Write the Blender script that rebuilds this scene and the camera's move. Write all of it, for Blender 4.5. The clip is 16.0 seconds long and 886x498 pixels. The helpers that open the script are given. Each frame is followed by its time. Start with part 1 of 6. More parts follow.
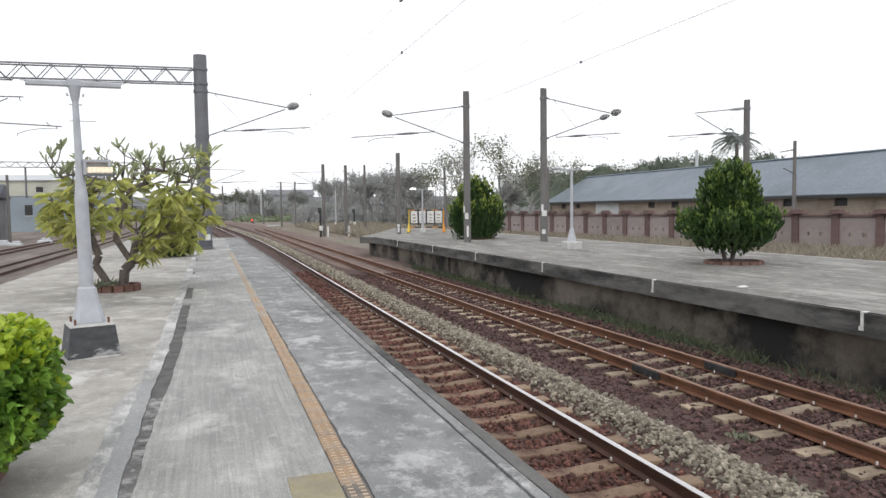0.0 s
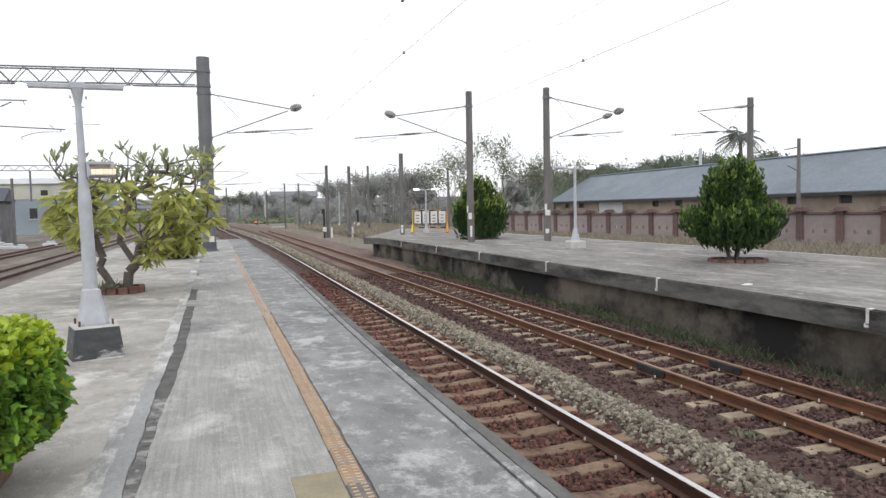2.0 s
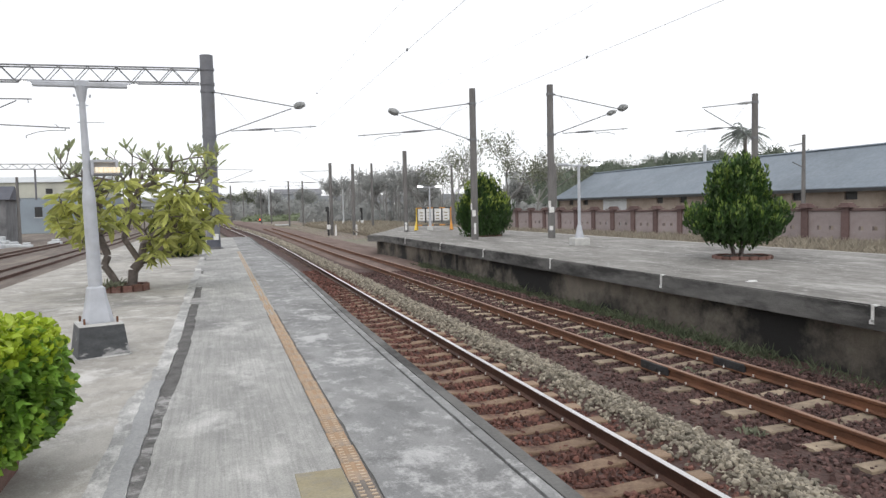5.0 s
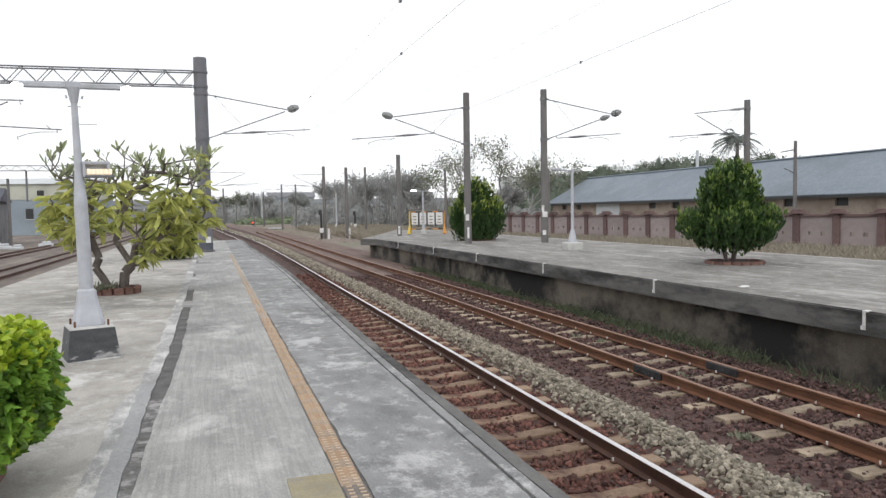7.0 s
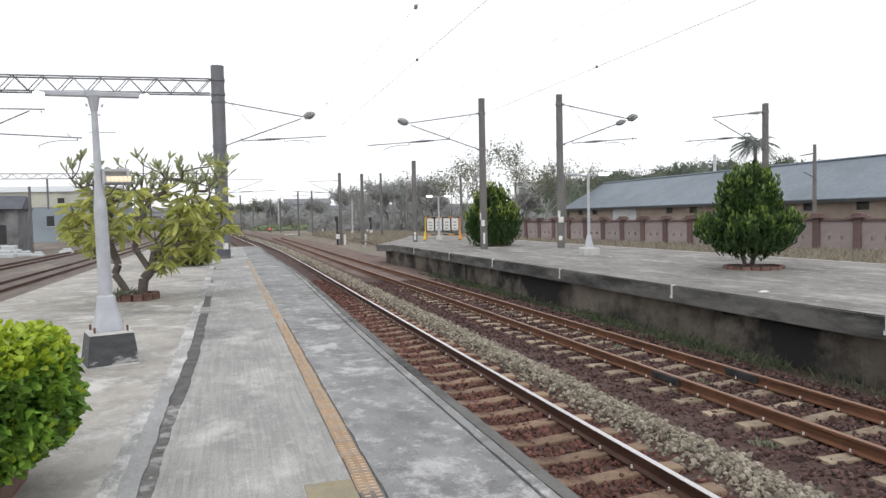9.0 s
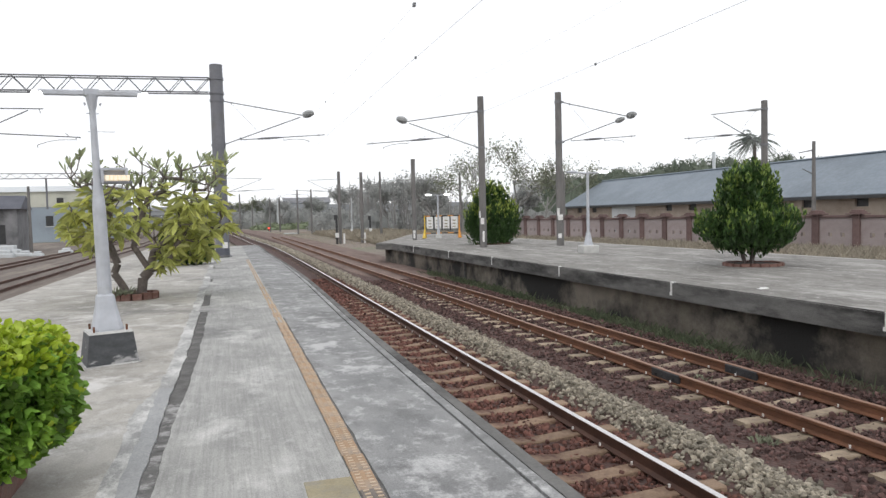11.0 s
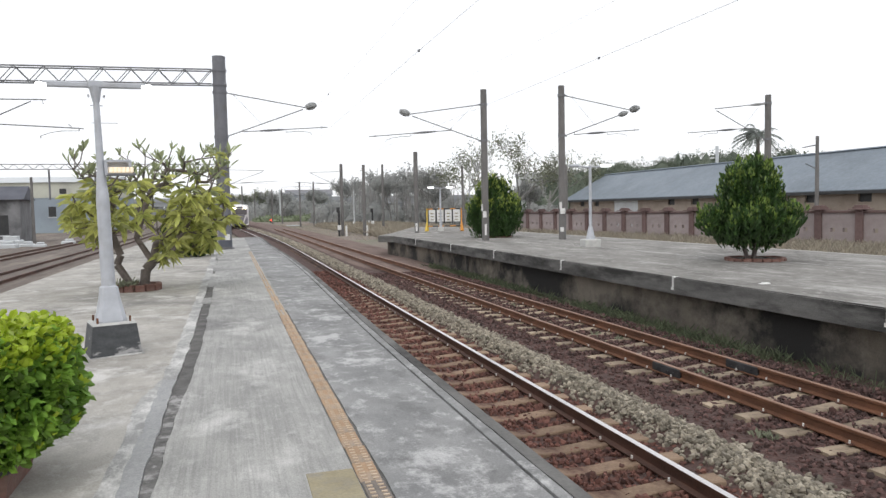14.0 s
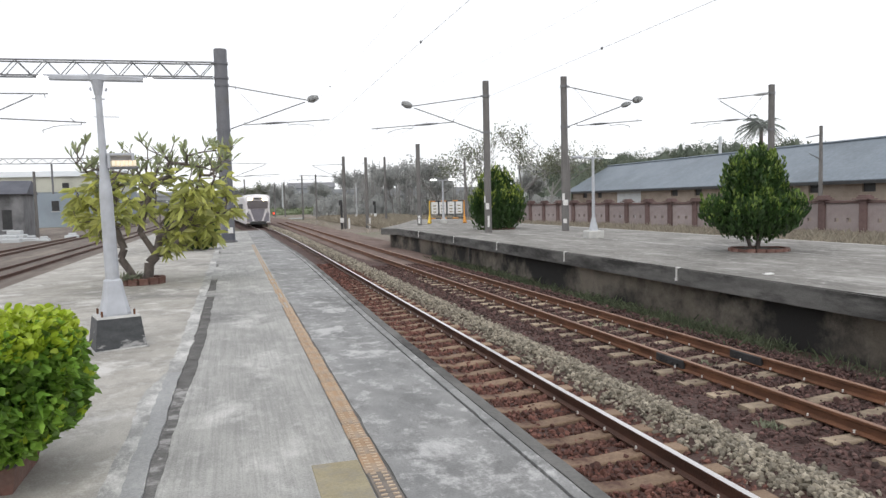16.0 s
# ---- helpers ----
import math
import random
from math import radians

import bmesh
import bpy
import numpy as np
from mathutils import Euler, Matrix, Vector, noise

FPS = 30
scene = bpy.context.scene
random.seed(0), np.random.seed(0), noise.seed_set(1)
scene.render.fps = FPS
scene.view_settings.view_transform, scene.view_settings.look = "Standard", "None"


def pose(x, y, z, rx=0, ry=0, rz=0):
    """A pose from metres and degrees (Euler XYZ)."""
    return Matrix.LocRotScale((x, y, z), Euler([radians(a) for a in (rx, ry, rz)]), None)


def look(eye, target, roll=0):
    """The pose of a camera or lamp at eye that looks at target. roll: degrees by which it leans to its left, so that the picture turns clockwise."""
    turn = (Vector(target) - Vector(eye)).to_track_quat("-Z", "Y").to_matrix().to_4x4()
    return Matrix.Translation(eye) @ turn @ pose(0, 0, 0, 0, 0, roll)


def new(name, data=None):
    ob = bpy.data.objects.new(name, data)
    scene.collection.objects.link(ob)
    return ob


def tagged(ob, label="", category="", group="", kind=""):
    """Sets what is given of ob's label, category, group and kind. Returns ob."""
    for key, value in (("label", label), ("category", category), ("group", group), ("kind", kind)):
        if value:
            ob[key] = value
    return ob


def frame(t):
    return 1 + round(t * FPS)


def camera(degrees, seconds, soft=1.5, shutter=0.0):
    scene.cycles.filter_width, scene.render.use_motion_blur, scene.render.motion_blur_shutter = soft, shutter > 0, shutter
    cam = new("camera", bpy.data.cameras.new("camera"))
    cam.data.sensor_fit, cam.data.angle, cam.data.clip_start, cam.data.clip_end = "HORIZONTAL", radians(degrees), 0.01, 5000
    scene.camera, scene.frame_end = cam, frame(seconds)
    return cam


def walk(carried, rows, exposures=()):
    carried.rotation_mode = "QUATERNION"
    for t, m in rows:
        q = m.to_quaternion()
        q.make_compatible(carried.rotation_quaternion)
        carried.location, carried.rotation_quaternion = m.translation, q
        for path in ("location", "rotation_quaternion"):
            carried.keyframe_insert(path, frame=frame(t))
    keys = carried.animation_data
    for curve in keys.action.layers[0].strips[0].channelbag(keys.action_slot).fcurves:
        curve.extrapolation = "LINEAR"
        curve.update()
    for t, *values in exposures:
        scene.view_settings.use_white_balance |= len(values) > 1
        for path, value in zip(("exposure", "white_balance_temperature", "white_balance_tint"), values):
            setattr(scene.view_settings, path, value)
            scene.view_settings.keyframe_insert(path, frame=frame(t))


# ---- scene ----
FOV = 64.07
cam = camera(FOV, 16.0, soft=1.45)
# seconds, place, then turn to the left, tilt up and lean in degrees
CAM = [
    (0, -0.013, -0.017, 2.395, -18.199, -3.221, -0.704),
    (0.5, -0.019, -0.020, 2.389, -18.184, -3.373, -0.683),
    (1, -0.011, -0.013, 2.389, -17.954, -3.402, -1.110),
    (1.5, -0.004, -0.014, 2.386, -17.836, -3.223, -1.589),
    (2, -0.003, -0.016, 2.384, -17.885, -3.184, -1.116),
    (2.5, -0.009, -0.017, 2.388, -17.899, -3.105, -1.217),
    (3, -0.006, -0.006, 2.388, -17.649, -3.078, -1.340),
    (3.5, 0.001, -0.013, 2.383, -17.676, -3.207, -1.310),
    (4, -0.003, -0.015, 2.381, -17.535, -3.609, -1.349),
    (6.5, 0.008, -0.010, 2.384, -17.875, -2.960, -0.950),
    (7, 0.000, -0.000, 2.380, -18.129, -3.074, -0.964),
    (7.5, -0.009, -0.002, 2.383, -17.720, -3.084, -0.606),
    (8, -0.003, 0.006, 2.384, -17.464, -2.867, -1.138),
    (8.5, -0.001, 0.013, 2.382, -17.281, -2.586, -0.978),
    (9, -0.003, 0.011, 2.377, -16.866, -2.582, -1.195),
    (11.5, 0.003, 0.016, 2.370, -17.035, -2.828, -1.527),
    (12, 0.010, 0.000, 2.376, -17.255, -3.183, -1.523),
    (12.5, 0.009, 0.015, 2.373, -17.446, -3.191, -1.277),
    (13, 0.003, 0.007, 2.373, -17.187, -3.008, -1.159),
    (13.5, -0.002, -0.005, 2.378, -16.976, -3.173, -0.660),
    (14, -0.007, -0.003, 2.379, -16.727, -3.288, -1.097),
    (14.5, -0.010, 0.004, 2.377, -16.825, -3.458, -1.300),
    (15, -0.007, 0.004, 2.376, -16.943, -3.680, -1.165),
    (15.5, -0.009, -0.007, 2.375, -16.867, -3.801, -1.184),
    (16, -0.012, 0.006, 2.373, -16.493, -3.908, -1.406),
]
walk(cam, [(t, pose(x, y, z, 90 + tilt, 0, turn) @ pose(0, 0, 0, 0, 0, lean)) for t, x, y, z, turn, tilt, lean in CAM])

# ---- overcast sky and a weak, wide sun behind it ----
world = bpy.data.worlds.new("overcast_sky")
scene.world = world
world.use_nodes = True
wn, wl = world.node_tree.nodes, world.node_tree.links
wn.clear()
sky = wn.new("ShaderNodeTexSky")
sky.sky_type, sky.sun_disc = "NISHITA", False
sky.sun_elevation, sky.sun_rotation = radians(48), radians(200)
sky.air_density, sky.dust_density = 1.0, 3.0
thin = wn.new("ShaderNodeVectorMath")
thin.operation = "SCALE"
thin.inputs["Scale"].default_value = 0.10
cloud = wn.new("ShaderNodeMix")
cloud.data_type = "RGBA"
cloud.inputs["Factor"].default_value = 0.86
cloud.inputs["B"].default_value = (1.215, 1.225, 1.255, 1)
bg = wn.new("ShaderNodeBackground")
out = wn.new("ShaderNodeOutputWorld")
wl.new(sky.outputs["Color"], thin.inputs[0])
wl.new(thin.outputs["Vector"], cloud.inputs["A"])
wl.new(cloud.outputs["Result"], bg.inputs["Color"])
wl.new(bg.outputs["Background"], out.inputs["Surface"])
bg.inputs["Strength"].default_value = 1.0
sun = new("sun", bpy.data.lights.new("sun", "SUN"))
sun.data.energy, sun.data.angle, sun.data.color = 0.7, radians(25), (1.0, 0.96, 0.9)
sun.matrix_world = look((0, 0, 60), (18, 50, 0))
scene.view_settings.exposure = 0.0


# ---- materials ----
def ramp(nt, socket, stops):
    r = nt.nodes.new("ShaderNodeValToRGB")
    while len(r.color_ramp.elements) < len(stops):
        r.color_ramp.elements.new(0.5)
    for e, (p, c) in zip(r.color_ramp.elements, stops):
        e.position, e.color = p, (*c, 1) if len(c) == 3 else c
    nt.links.new(socket, r.inputs["Fac"])
    return r.outputs["Color"]


def surf(name, a, b, scale=4.0, rough=0.8, metal=0.0, bump=0.25, stain=None, stain_scale=0.6, stain_at=(0.5, 0.7), fine=40.0,
         rand=0.0, stretch=(1, 1, 1), cells=0.0, emit=0.0, island=False, translucent=0.0):
    """Two colours mixed by a noise, a stain with a shape of its own, fine grain and relief."""
    m = bpy.data.materials.new(name)
    m.use_nodes = True
    nt = m.node_tree
    n, l = nt.nodes, nt.links
    bsdf = n["Principled BSDF"]
    tc = n.new("ShaderNodeTexCoord")
    mp = n.new("ShaderNodeMapping")
    mp.inputs["Scale"].default_value = stretch
    l.new(tc.outputs["Object"], mp.inputs["Vector"])
    base = n.new("ShaderNodeTexNoise")
    base.inputs["Scale"].default_value, base.inputs["Detail"].default_value, base.inputs["Roughness"].default_value = scale, 8, 0.62
    l.new(mp.outputs["Vector"], base.inputs["Vector"])
    col = ramp(nt, base.outputs["Fac"], [(0.3, a), (0.7, b)])
    if stain:
        st = n.new("ShaderNodeTexNoise")
        st.inputs["Scale"].default_value, st.inputs["Detail"].default_value, st.inputs["Roughness"].default_value = stain_scale, 9, 0.66
        l.new(mp.outputs["Vector"], st.inputs["Vector"])
        f = ramp(nt, st.outputs["Fac"], [(stain_at[0], (0, 0, 0)), (stain_at[1], (1, 1, 1))])
        mx = n.new("ShaderNodeMix")
        mx.data_type = "RGBA"
        l.new(f, mx.inputs["Factor"]), l.new(col, mx.inputs["A"])
        mx.inputs["B"].default_value = (*stain, 1)
        col = mx.outputs["Result"]
    fn = n.new("ShaderNodeTexNoise")
    fn.inputs["Scale"].default_value, fn.inputs["Detail"].default_value = fine, 4
    l.new(tc.outputs["Object"], fn.inputs["Vector"])
    grain = n.new("ShaderNodeHueSaturation")
    v = n.new("ShaderNodeMapRange")
    v.inputs["To Min"].default_value, v.inputs["To Max"].default_value = 0.72, 1.28
    l.new(fn.outputs["Fac"], v.inputs["Value"])
    l.new(col, grain.inputs["Color"]), l.new(v.outputs["Result"], grain.inputs["Value"])
    col = grain.outputs["Color"]
    if rand:
        if island:
            src = n.new("ShaderNodeNewGeometry").outputs["Random Per Island"]
        else:
            src = n.new("ShaderNodeObjectInfo").outputs["Random"]
        v2 = n.new("ShaderNodeMapRange")
        v2.inputs["To Min"].default_value, v2.inputs["To Max"].default_value = 1 - rand, 1 + rand
        l.new(src, v2.inputs["Value"])
        hs = n.new("ShaderNodeHueSaturation")
        l.new(col, hs.inputs["Color"]), l.new(v2.outputs["Result"], hs.inputs["Value"])
        col = hs.outputs["Color"]
    l.new(col, bsdf.inputs["Base Color"])
    bsdf.inputs["Roughness"].default_value, bsdf.inputs["Metallic"].default_value = rough, metal
    if bump:
        bp = n.new("ShaderNodeBump")
        bp.inputs["Strength"].default_value, bp.inputs["Distance"].default_value = bump, 0.02
        h = fn.outputs["Fac"]
        if cells:
            vo = n.new("ShaderNodeTexVoronoi")
            vo.inputs["Scale"].default_value = cells
            l.new(tc.outputs["Object"], vo.inputs["Vector"])
            h = vo.outputs["Distance"]
        l.new(h, bp.inputs["Height"]), l.new(bp.outputs["Normal"], bsdf.inputs["Normal"])
    if emit:
        bsdf.inputs["Emission Strength"].default_value = emit
        bsdf.inputs["Emission Color"].default_value = (*a, 1)
    if translucent:
        bsdf.inputs["Subsurface Weight"].default_value = 0.0
        tr = n.new("ShaderNodeBsdfTranslucent")
        l.new(col, tr.inputs["Color"])
        ad = n.new("ShaderNodeMixShader")
        ad.inputs["Fac"].default_value = translucent
        l.new(bsdf.outputs["BSDF"], ad.inputs[1]), l.new(tr.outputs["BSDF"], ad.inputs[2])
        l.new(ad.outputs["Shader"], n["Material Output"].inputs["Surface"])
    return m


def concrete(name, dark, mid, light, patch=(0.5, 0.62), gloom=(0.5, 0.68), brush=0.0, mottle=0.6, size=1.0, blot=(0.09, 0.09, 0.088), stretch=(1.5, 0.55, 1)):
    """Weathered concrete: mottled base, pale bloom with ragged edges, dark blotches, broom marks and grit."""
    m = bpy.data.materials.new(name)
    m.use_nodes = True
    nt = m.node_tree
    n, l = nt.nodes, nt.links
    bsdf = n["Principled BSDF"]
    tc = n.new("ShaderNodeTexCoord")

    def noise_of(scale, detail, rough, st=(1, 1, 1), warp=0.0):
        mp = n.new("ShaderNodeMapping")
        mp.inputs["Scale"].default_value = st
        l.new(tc.outputs["Object"], mp.inputs["Vector"])
        t = n.new("ShaderNodeTexNoise")
        t.inputs["Scale"].default_value, t.inputs["Detail"].default_value, t.inputs["Roughness"].default_value = scale * size, detail, rough
        t.inputs["Distortion"].default_value = warp
        l.new(mp.outputs["Vector"], t.inputs["Vector"])
        return t.outputs["Fac"]

    def mix(fac, a, b, mode="MIX"):
        x = n.new("ShaderNodeMix")
        x.data_type, x.blend_type = "RGBA", mode
        if isinstance(fac, float):
            x.inputs["Factor"].default_value = fac
        else:
            l.new(fac, x.inputs["Factor"])
        l.new(a, x.inputs["A"])
        if isinstance(b, tuple):
            x.inputs["B"].default_value = (*b, 1)
        else:
            l.new(b, x.inputs["B"])
        return x.outputs["Result"]

    col = ramp(nt, noise_of(1.6, 10, 0.66, stretch, 0.1), [(0.32, dark), (0.68, mid)])
    col = mix(ramp(nt, noise_of(0.5, 8, 0.62, (1, 1, 1), 0.15), [(gloom[0], (0, 0, 0)), (gloom[1], (0.8, 0.8, 0.8))]), col, blot)
    edge = noise_of(1.15, 12, 0.74, stretch, 0.12)
    col = mix(ramp(nt, edge, [(patch[0], (0, 0, 0)), (patch[1], (0.85, 0.85, 0.85))]), col, light)
    col = mix(ramp(nt, noise_of(6.0, 9, 0.72, (1.2, 0.8, 1)), [(0.53, (0, 0, 0)), (0.64, (mottle,) * 3)]), col, light)
    col = mix(ramp(nt, noise_of(3.1, 9, 0.75, (1.2, 0.7, 1)), [(0.52, (0, 0, 0)), (0.64, (mottle * 0.8,) * 3)]), col, blot)
    if brush:
        lines = ramp(nt, noise_of(19.0, 7, 0.72, (2.2, 0.05, 1), 0.9), [(0.35, (1 - brush,) * 3), (0.65, (1 + brush,) * 3)])
        col = mix(1.0, col, lines, "MULTIPLY")
    fine = noise_of(75.0, 5, 0.7)
    col = mix(1.0, col, ramp(nt, fine, [(0.3, (0.78,) * 3), (0.7, (1.2,) * 3)]), "MULTIPLY")
    l.new(col, bsdf.inputs["Base Color"])
    bsdf.inputs["Roughness"].default_value = 0.86
    bp = n.new("ShaderNodeBump")
    bp.inputs["Strength"].default_value, bp.inputs["Distance"].default_value = 0.3, 0.012
    l.new(fine, bp.inputs["Height"]), l.new(bp.outputs["Normal"], bsdf.inputs["Normal"])
    return m


M = {}
M["concrete"] = concrete("mottled_grey_concrete", (0.175, 0.178, 0.18), (0.30, 0.302, 0.30), (0.48, 0.48, 0.478), (0.555, 0.625), (0.5, 0.68), mottle=0.7, stretch=(1.1, 0.9, 1), blot=(0.125, 0.125, 0.125))
M["concrete_brushed"] = concrete("brushed_grey_concrete", (0.245, 0.245, 0.238), (0.38, 0.378, 0.362), (0.53, 0.525, 0.51), (0.52, 0.64), (0.53, 0.70), 0.15, 0.3, blot=(0.165, 0.165, 0.163), stretch=(1.0, 0.6, 1))
M["concrete_buff"] = concrete("buff_grey_concrete", (0.275, 0.262, 0.238), (0.45, 0.43, 0.395), (0.58, 0.57, 0.55), (0.54, 0.63), (0.52, 0.70), mottle=0.4, blot=(0.155, 0.153, 0.148), stretch=(1, 1, 1))
M["concrete_bloom"] = concrete("white_bloomed_concrete", (0.25, 0.25, 0.245), (0.38, 0.38, 0.37), (0.62, 0.615, 0.60), (0.48, 0.58), (0.55, 0.75), blot=(0.2, 0.2, 0.2))
M["concrete_opp"] = concrete("brown_grey_old_concrete", (0.15, 0.143, 0.132), (0.275, 0.265, 0.248), (0.45, 0.44, 0.42), (0.52, 0.66), (0.5, 0.7), size=0.75, blot=(0.10, 0.095, 0.088), stretch=(1.6, 0.45, 1))
M["concrete_pale"] = surf("pale_concrete", (0.29, 0.285, 0.265), (0.42, 0.41, 0.385), 1.1, 0.85, bump=0.18, stain=(0.20, 0.20, 0.19), stain_scale=0.7, stain_at=(0.55, 0.72), fine=60)
# stain holds edge grime, deepened for the dark shade along the slab's underside
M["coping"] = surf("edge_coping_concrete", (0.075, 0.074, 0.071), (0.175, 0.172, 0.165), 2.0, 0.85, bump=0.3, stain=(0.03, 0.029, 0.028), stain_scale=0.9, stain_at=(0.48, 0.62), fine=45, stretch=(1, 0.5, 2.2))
M["joint"] = surf("dark_joint_filler", (0.065, 0.062, 0.06), (0.15, 0.147, 0.143), 5, 0.9, bump=0.5, stain=(0.22, 0.215, 0.21), stain_scale=2.2, stain_at=(0.60, 0.70), fine=60)
M["joint_mottled"] = surf("mottled_joint_filler", (0.075, 0.073, 0.07), (0.19, 0.187, 0.183), 9, 0.9, bump=0.5, stain=(0.34, 0.335, 0.33), stain_scale=5.5, stain_at=(0.50, 0.60), fine=60)
M["cement"] = concrete("blue_grey_cement", (0.26, 0.265, 0.27), (0.36, 0.365, 0.365), (0.47, 0.47, 0.465), (0.56, 0.7), (0.55, 0.75), 0.0, 0.15, blot=(0.2, 0.2, 0.205))
# black stain: water marks, enlarged to paint in the shade under the platform slab
M["wall_damp_shaded"] = surf("damp_shaded_concrete_wall", (0.115, 0.098, 0.078), (0.26, 0.228, 0.188), 1.6, 0.9, bump=0.35, stain=(0.022, 0.021, 0.02), stain_scale=0.55, stain_at=(0.44, 0.55), fine=35, stretch=(1, 0.5, 0.6))
M["tactile"] = surf("tan_tactile_tile", (0.33, 0.215, 0.13), (0.42, 0.29, 0.185), 6, 0.8, bump=0.2, stain=(0.28, 0.255, 0.225), stain_scale=1.1, stain_at=(0.50, 0.66), fine=60, rand=0.12)
M["tactile_worn"] = surf("worn_tactile_tile", (0.13, 0.118, 0.11), (0.25, 0.215, 0.185), 8, 0.85, bump=0.3, fine=60, rand=0.12)
M["tactile_covered"] = surf("cement_smeared_tile", (0.30, 0.285, 0.265), (0.40, 0.385, 0.365), 8, 0.85, bump=0.3, stain=(0.36, 0.27, 0.19), stain_scale=3.0, stain_at=(0.56, 0.68), fine=60, rand=0.08)
M["yellow_patch"] = surf("faded_yellow_tile", (0.25, 0.215, 0.135), (0.345, 0.305, 0.205), 5, 0.85, bump=0.2, stain=(0.22, 0.212, 0.195), stain_scale=3, fine=60)
M["stud"] = surf("worn_pale_stud", (0.43, 0.33, 0.24), (0.52, 0.42, 0.32), 9, 0.8, bump=0.1)
M["rust"] = surf("rusty_rail_steel", (0.085, 0.038, 0.021), (0.20, 0.088, 0.046), 7, 0.75, 0.15, bump=0.3, fine=50, stretch=(1, 0.3, 1))
M["rust_dark"] = surf("oily_rail_steel", (0.058, 0.029, 0.021), (0.125, 0.060, 0.041), 6, 0.6, 0.2, bump=0.3, fine=50, stretch=(1, 0.3, 1))
M["polished"] = surf("polished_rail_head", (0.62, 0.60, 0.59), (0.72, 0.70, 0.69), 3, 0.28, 0.9, bump=0.03, stretch=(1, 0.1, 1))
M["rust_head"] = surf("brown_rail_head", (0.23, 0.13, 0.088), (0.32, 0.19, 0.13), 4, 0.5, 0.4, bump=0.1, stretch=(1, 0.2, 1))
M["sleeper_old"] = surf("dirty_sleeper", (0.19, 0.148, 0.108), (0.38, 0.305, 0.22), 4, 0.9, bump=0.35, stain=(0.09, 0.06, 0.045), stain_scale=1.6, stain_at=(0.5, 0.68), fine=45, rand=0.25)
M["sleeper"] = surf("stained_sleeper", (0.185, 0.122, 0.082), (0.335, 0.24, 0.165), 5, 0.9, bump=0.35, stain=(0.10, 0.05, 0.036), stain_scale=2.3, stain_at=(0.50, 0.66), fine=45, rand=0.2)
M["stone_dull"] = surf("dull_purple_brown_stone", (0.052, 0.029, 0.026), (0.125, 0.072, 0.064), 9, 0.9, bump=0.3, rand=0.65, island=True)
M["bed"] = surf("brown_ballast_bed", (0.046, 0.025, 0.021), (0.108, 0.062, 0.053), 7, 0.95, bump=1.0, stain=(0.085, 0.058, 0.052), stain_scale=0.8, fine=25, cells=18)
M["stone_brown"] = surf("rust_stained_stone", (0.080, 0.035, 0.028), (0.185, 0.086, 0.066), 9, 0.9, bump=0.3, rand=0.55, island=True)
M["stone_grey"] = surf("grey_crushed_stone", (0.165, 0.146, 0.112), (0.345, 0.312, 0.252), 9, 0.9, bump=0.3, rand=0.5, island=True)
M["ground"] = surf("dry_grass_ground", (0.155, 0.128, 0.108), (0.25, 0.21, 0.18), 0.6, 0.95, bump=0.8, stain=(0.165, 0.168, 0.115), stain_scale=0.09, stain_at=(0.5, 0.62), fine=9)
M["yard"] = surf("brown_track_yard", (0.10, 0.08, 0.068), (0.185, 0.155, 0.135), 1.2, 0.95, bump=0.8, stain=(0.22, 0.19, 0.16), stain_scale=0.3, stain_at=(0.5, 0.65), fine=14, stretch=(2, 0.3, 1))
M["earth"] = surf("trodden_brown_earth", (0.12, 0.083, 0.070), (0.205, 0.145, 0.122), 1.4, 0.95, bump=0.7, stain=(0.095, 0.058, 0.047), stain_scale=0.5, stain_at=(0.5, 0.66), fine=14, stretch=(1.4, 0.5, 1))
M["mast"] = surf("grey_concrete_mast", (0.135, 0.13, 0.128), (0.205, 0.198, 0.192), 3, 0.85, bump=0.15, stain=(0.10, 0.097, 0.095), stain_scale=1.2, fine=40, stretch=(1, 1, 0.3))
M["steel_mast"] = surf("grey_painted_steel", (0.145, 0.15, 0.168), (0.195, 0.20, 0.22), 3, 0.55, 0.1, bump=0.06, stain=(0.13, 0.125, 0.12), stain_scale=1.5, fine=30)
M["steel"] = surf("galvanised_steel", (0.15, 0.155, 0.165), (0.24, 0.245, 0.255), 6, 0.5, 0.5, bump=0.08)
M["insulator"] = surf("pale_grey_insulator", (0.28, 0.29, 0.29), (0.40, 0.41, 0.41), 6, 0.35, bump=0.1)
M["wire"] = surf("dull_wire", (0.20, 0.20, 0.20), (0.28, 0.28, 0.28), 6, 0.6, 0.3, bump=0)
M["lamp_paint"] = surf("silver_lamp_paint", (0.44, 0.46, 0.50), (0.50, 0.52, 0.56), 2, 0.5, 0.15, bump=0.02, stain=(0.42, 0.43, 0.45), stain_scale=3, fine=7)
M["glow"] = surf("lit_tube", (1, 1, 0.98), (1, 1, 0.98), 2, 0.5, bump=0, emit=3.0)
M["warm_glow"] = surf("faintly_lit_louvre", (1.0, 0.86, 0.66), (1.0, 0.9, 0.75), 2, 0.5, bump=0, emit=0.25)
M["white"] = surf("white_paint", (0.66, 0.66, 0.65), (0.78, 0.78, 0.77), 5, 0.6, bump=0.05, stain=(0.5, 0.49, 0.46), stain_scale=4, stain_at=(0.55, 0.75))
M["black"] = surf("black_paint", (0.02, 0.02, 0.022), (0.045, 0.045, 0.048), 4, 0.6, bump=0.1)
M["dark"] = surf("dark_opening", (0.02, 0.022, 0.025), (0.045, 0.045, 0.045), 2, 0.5, bump=0)
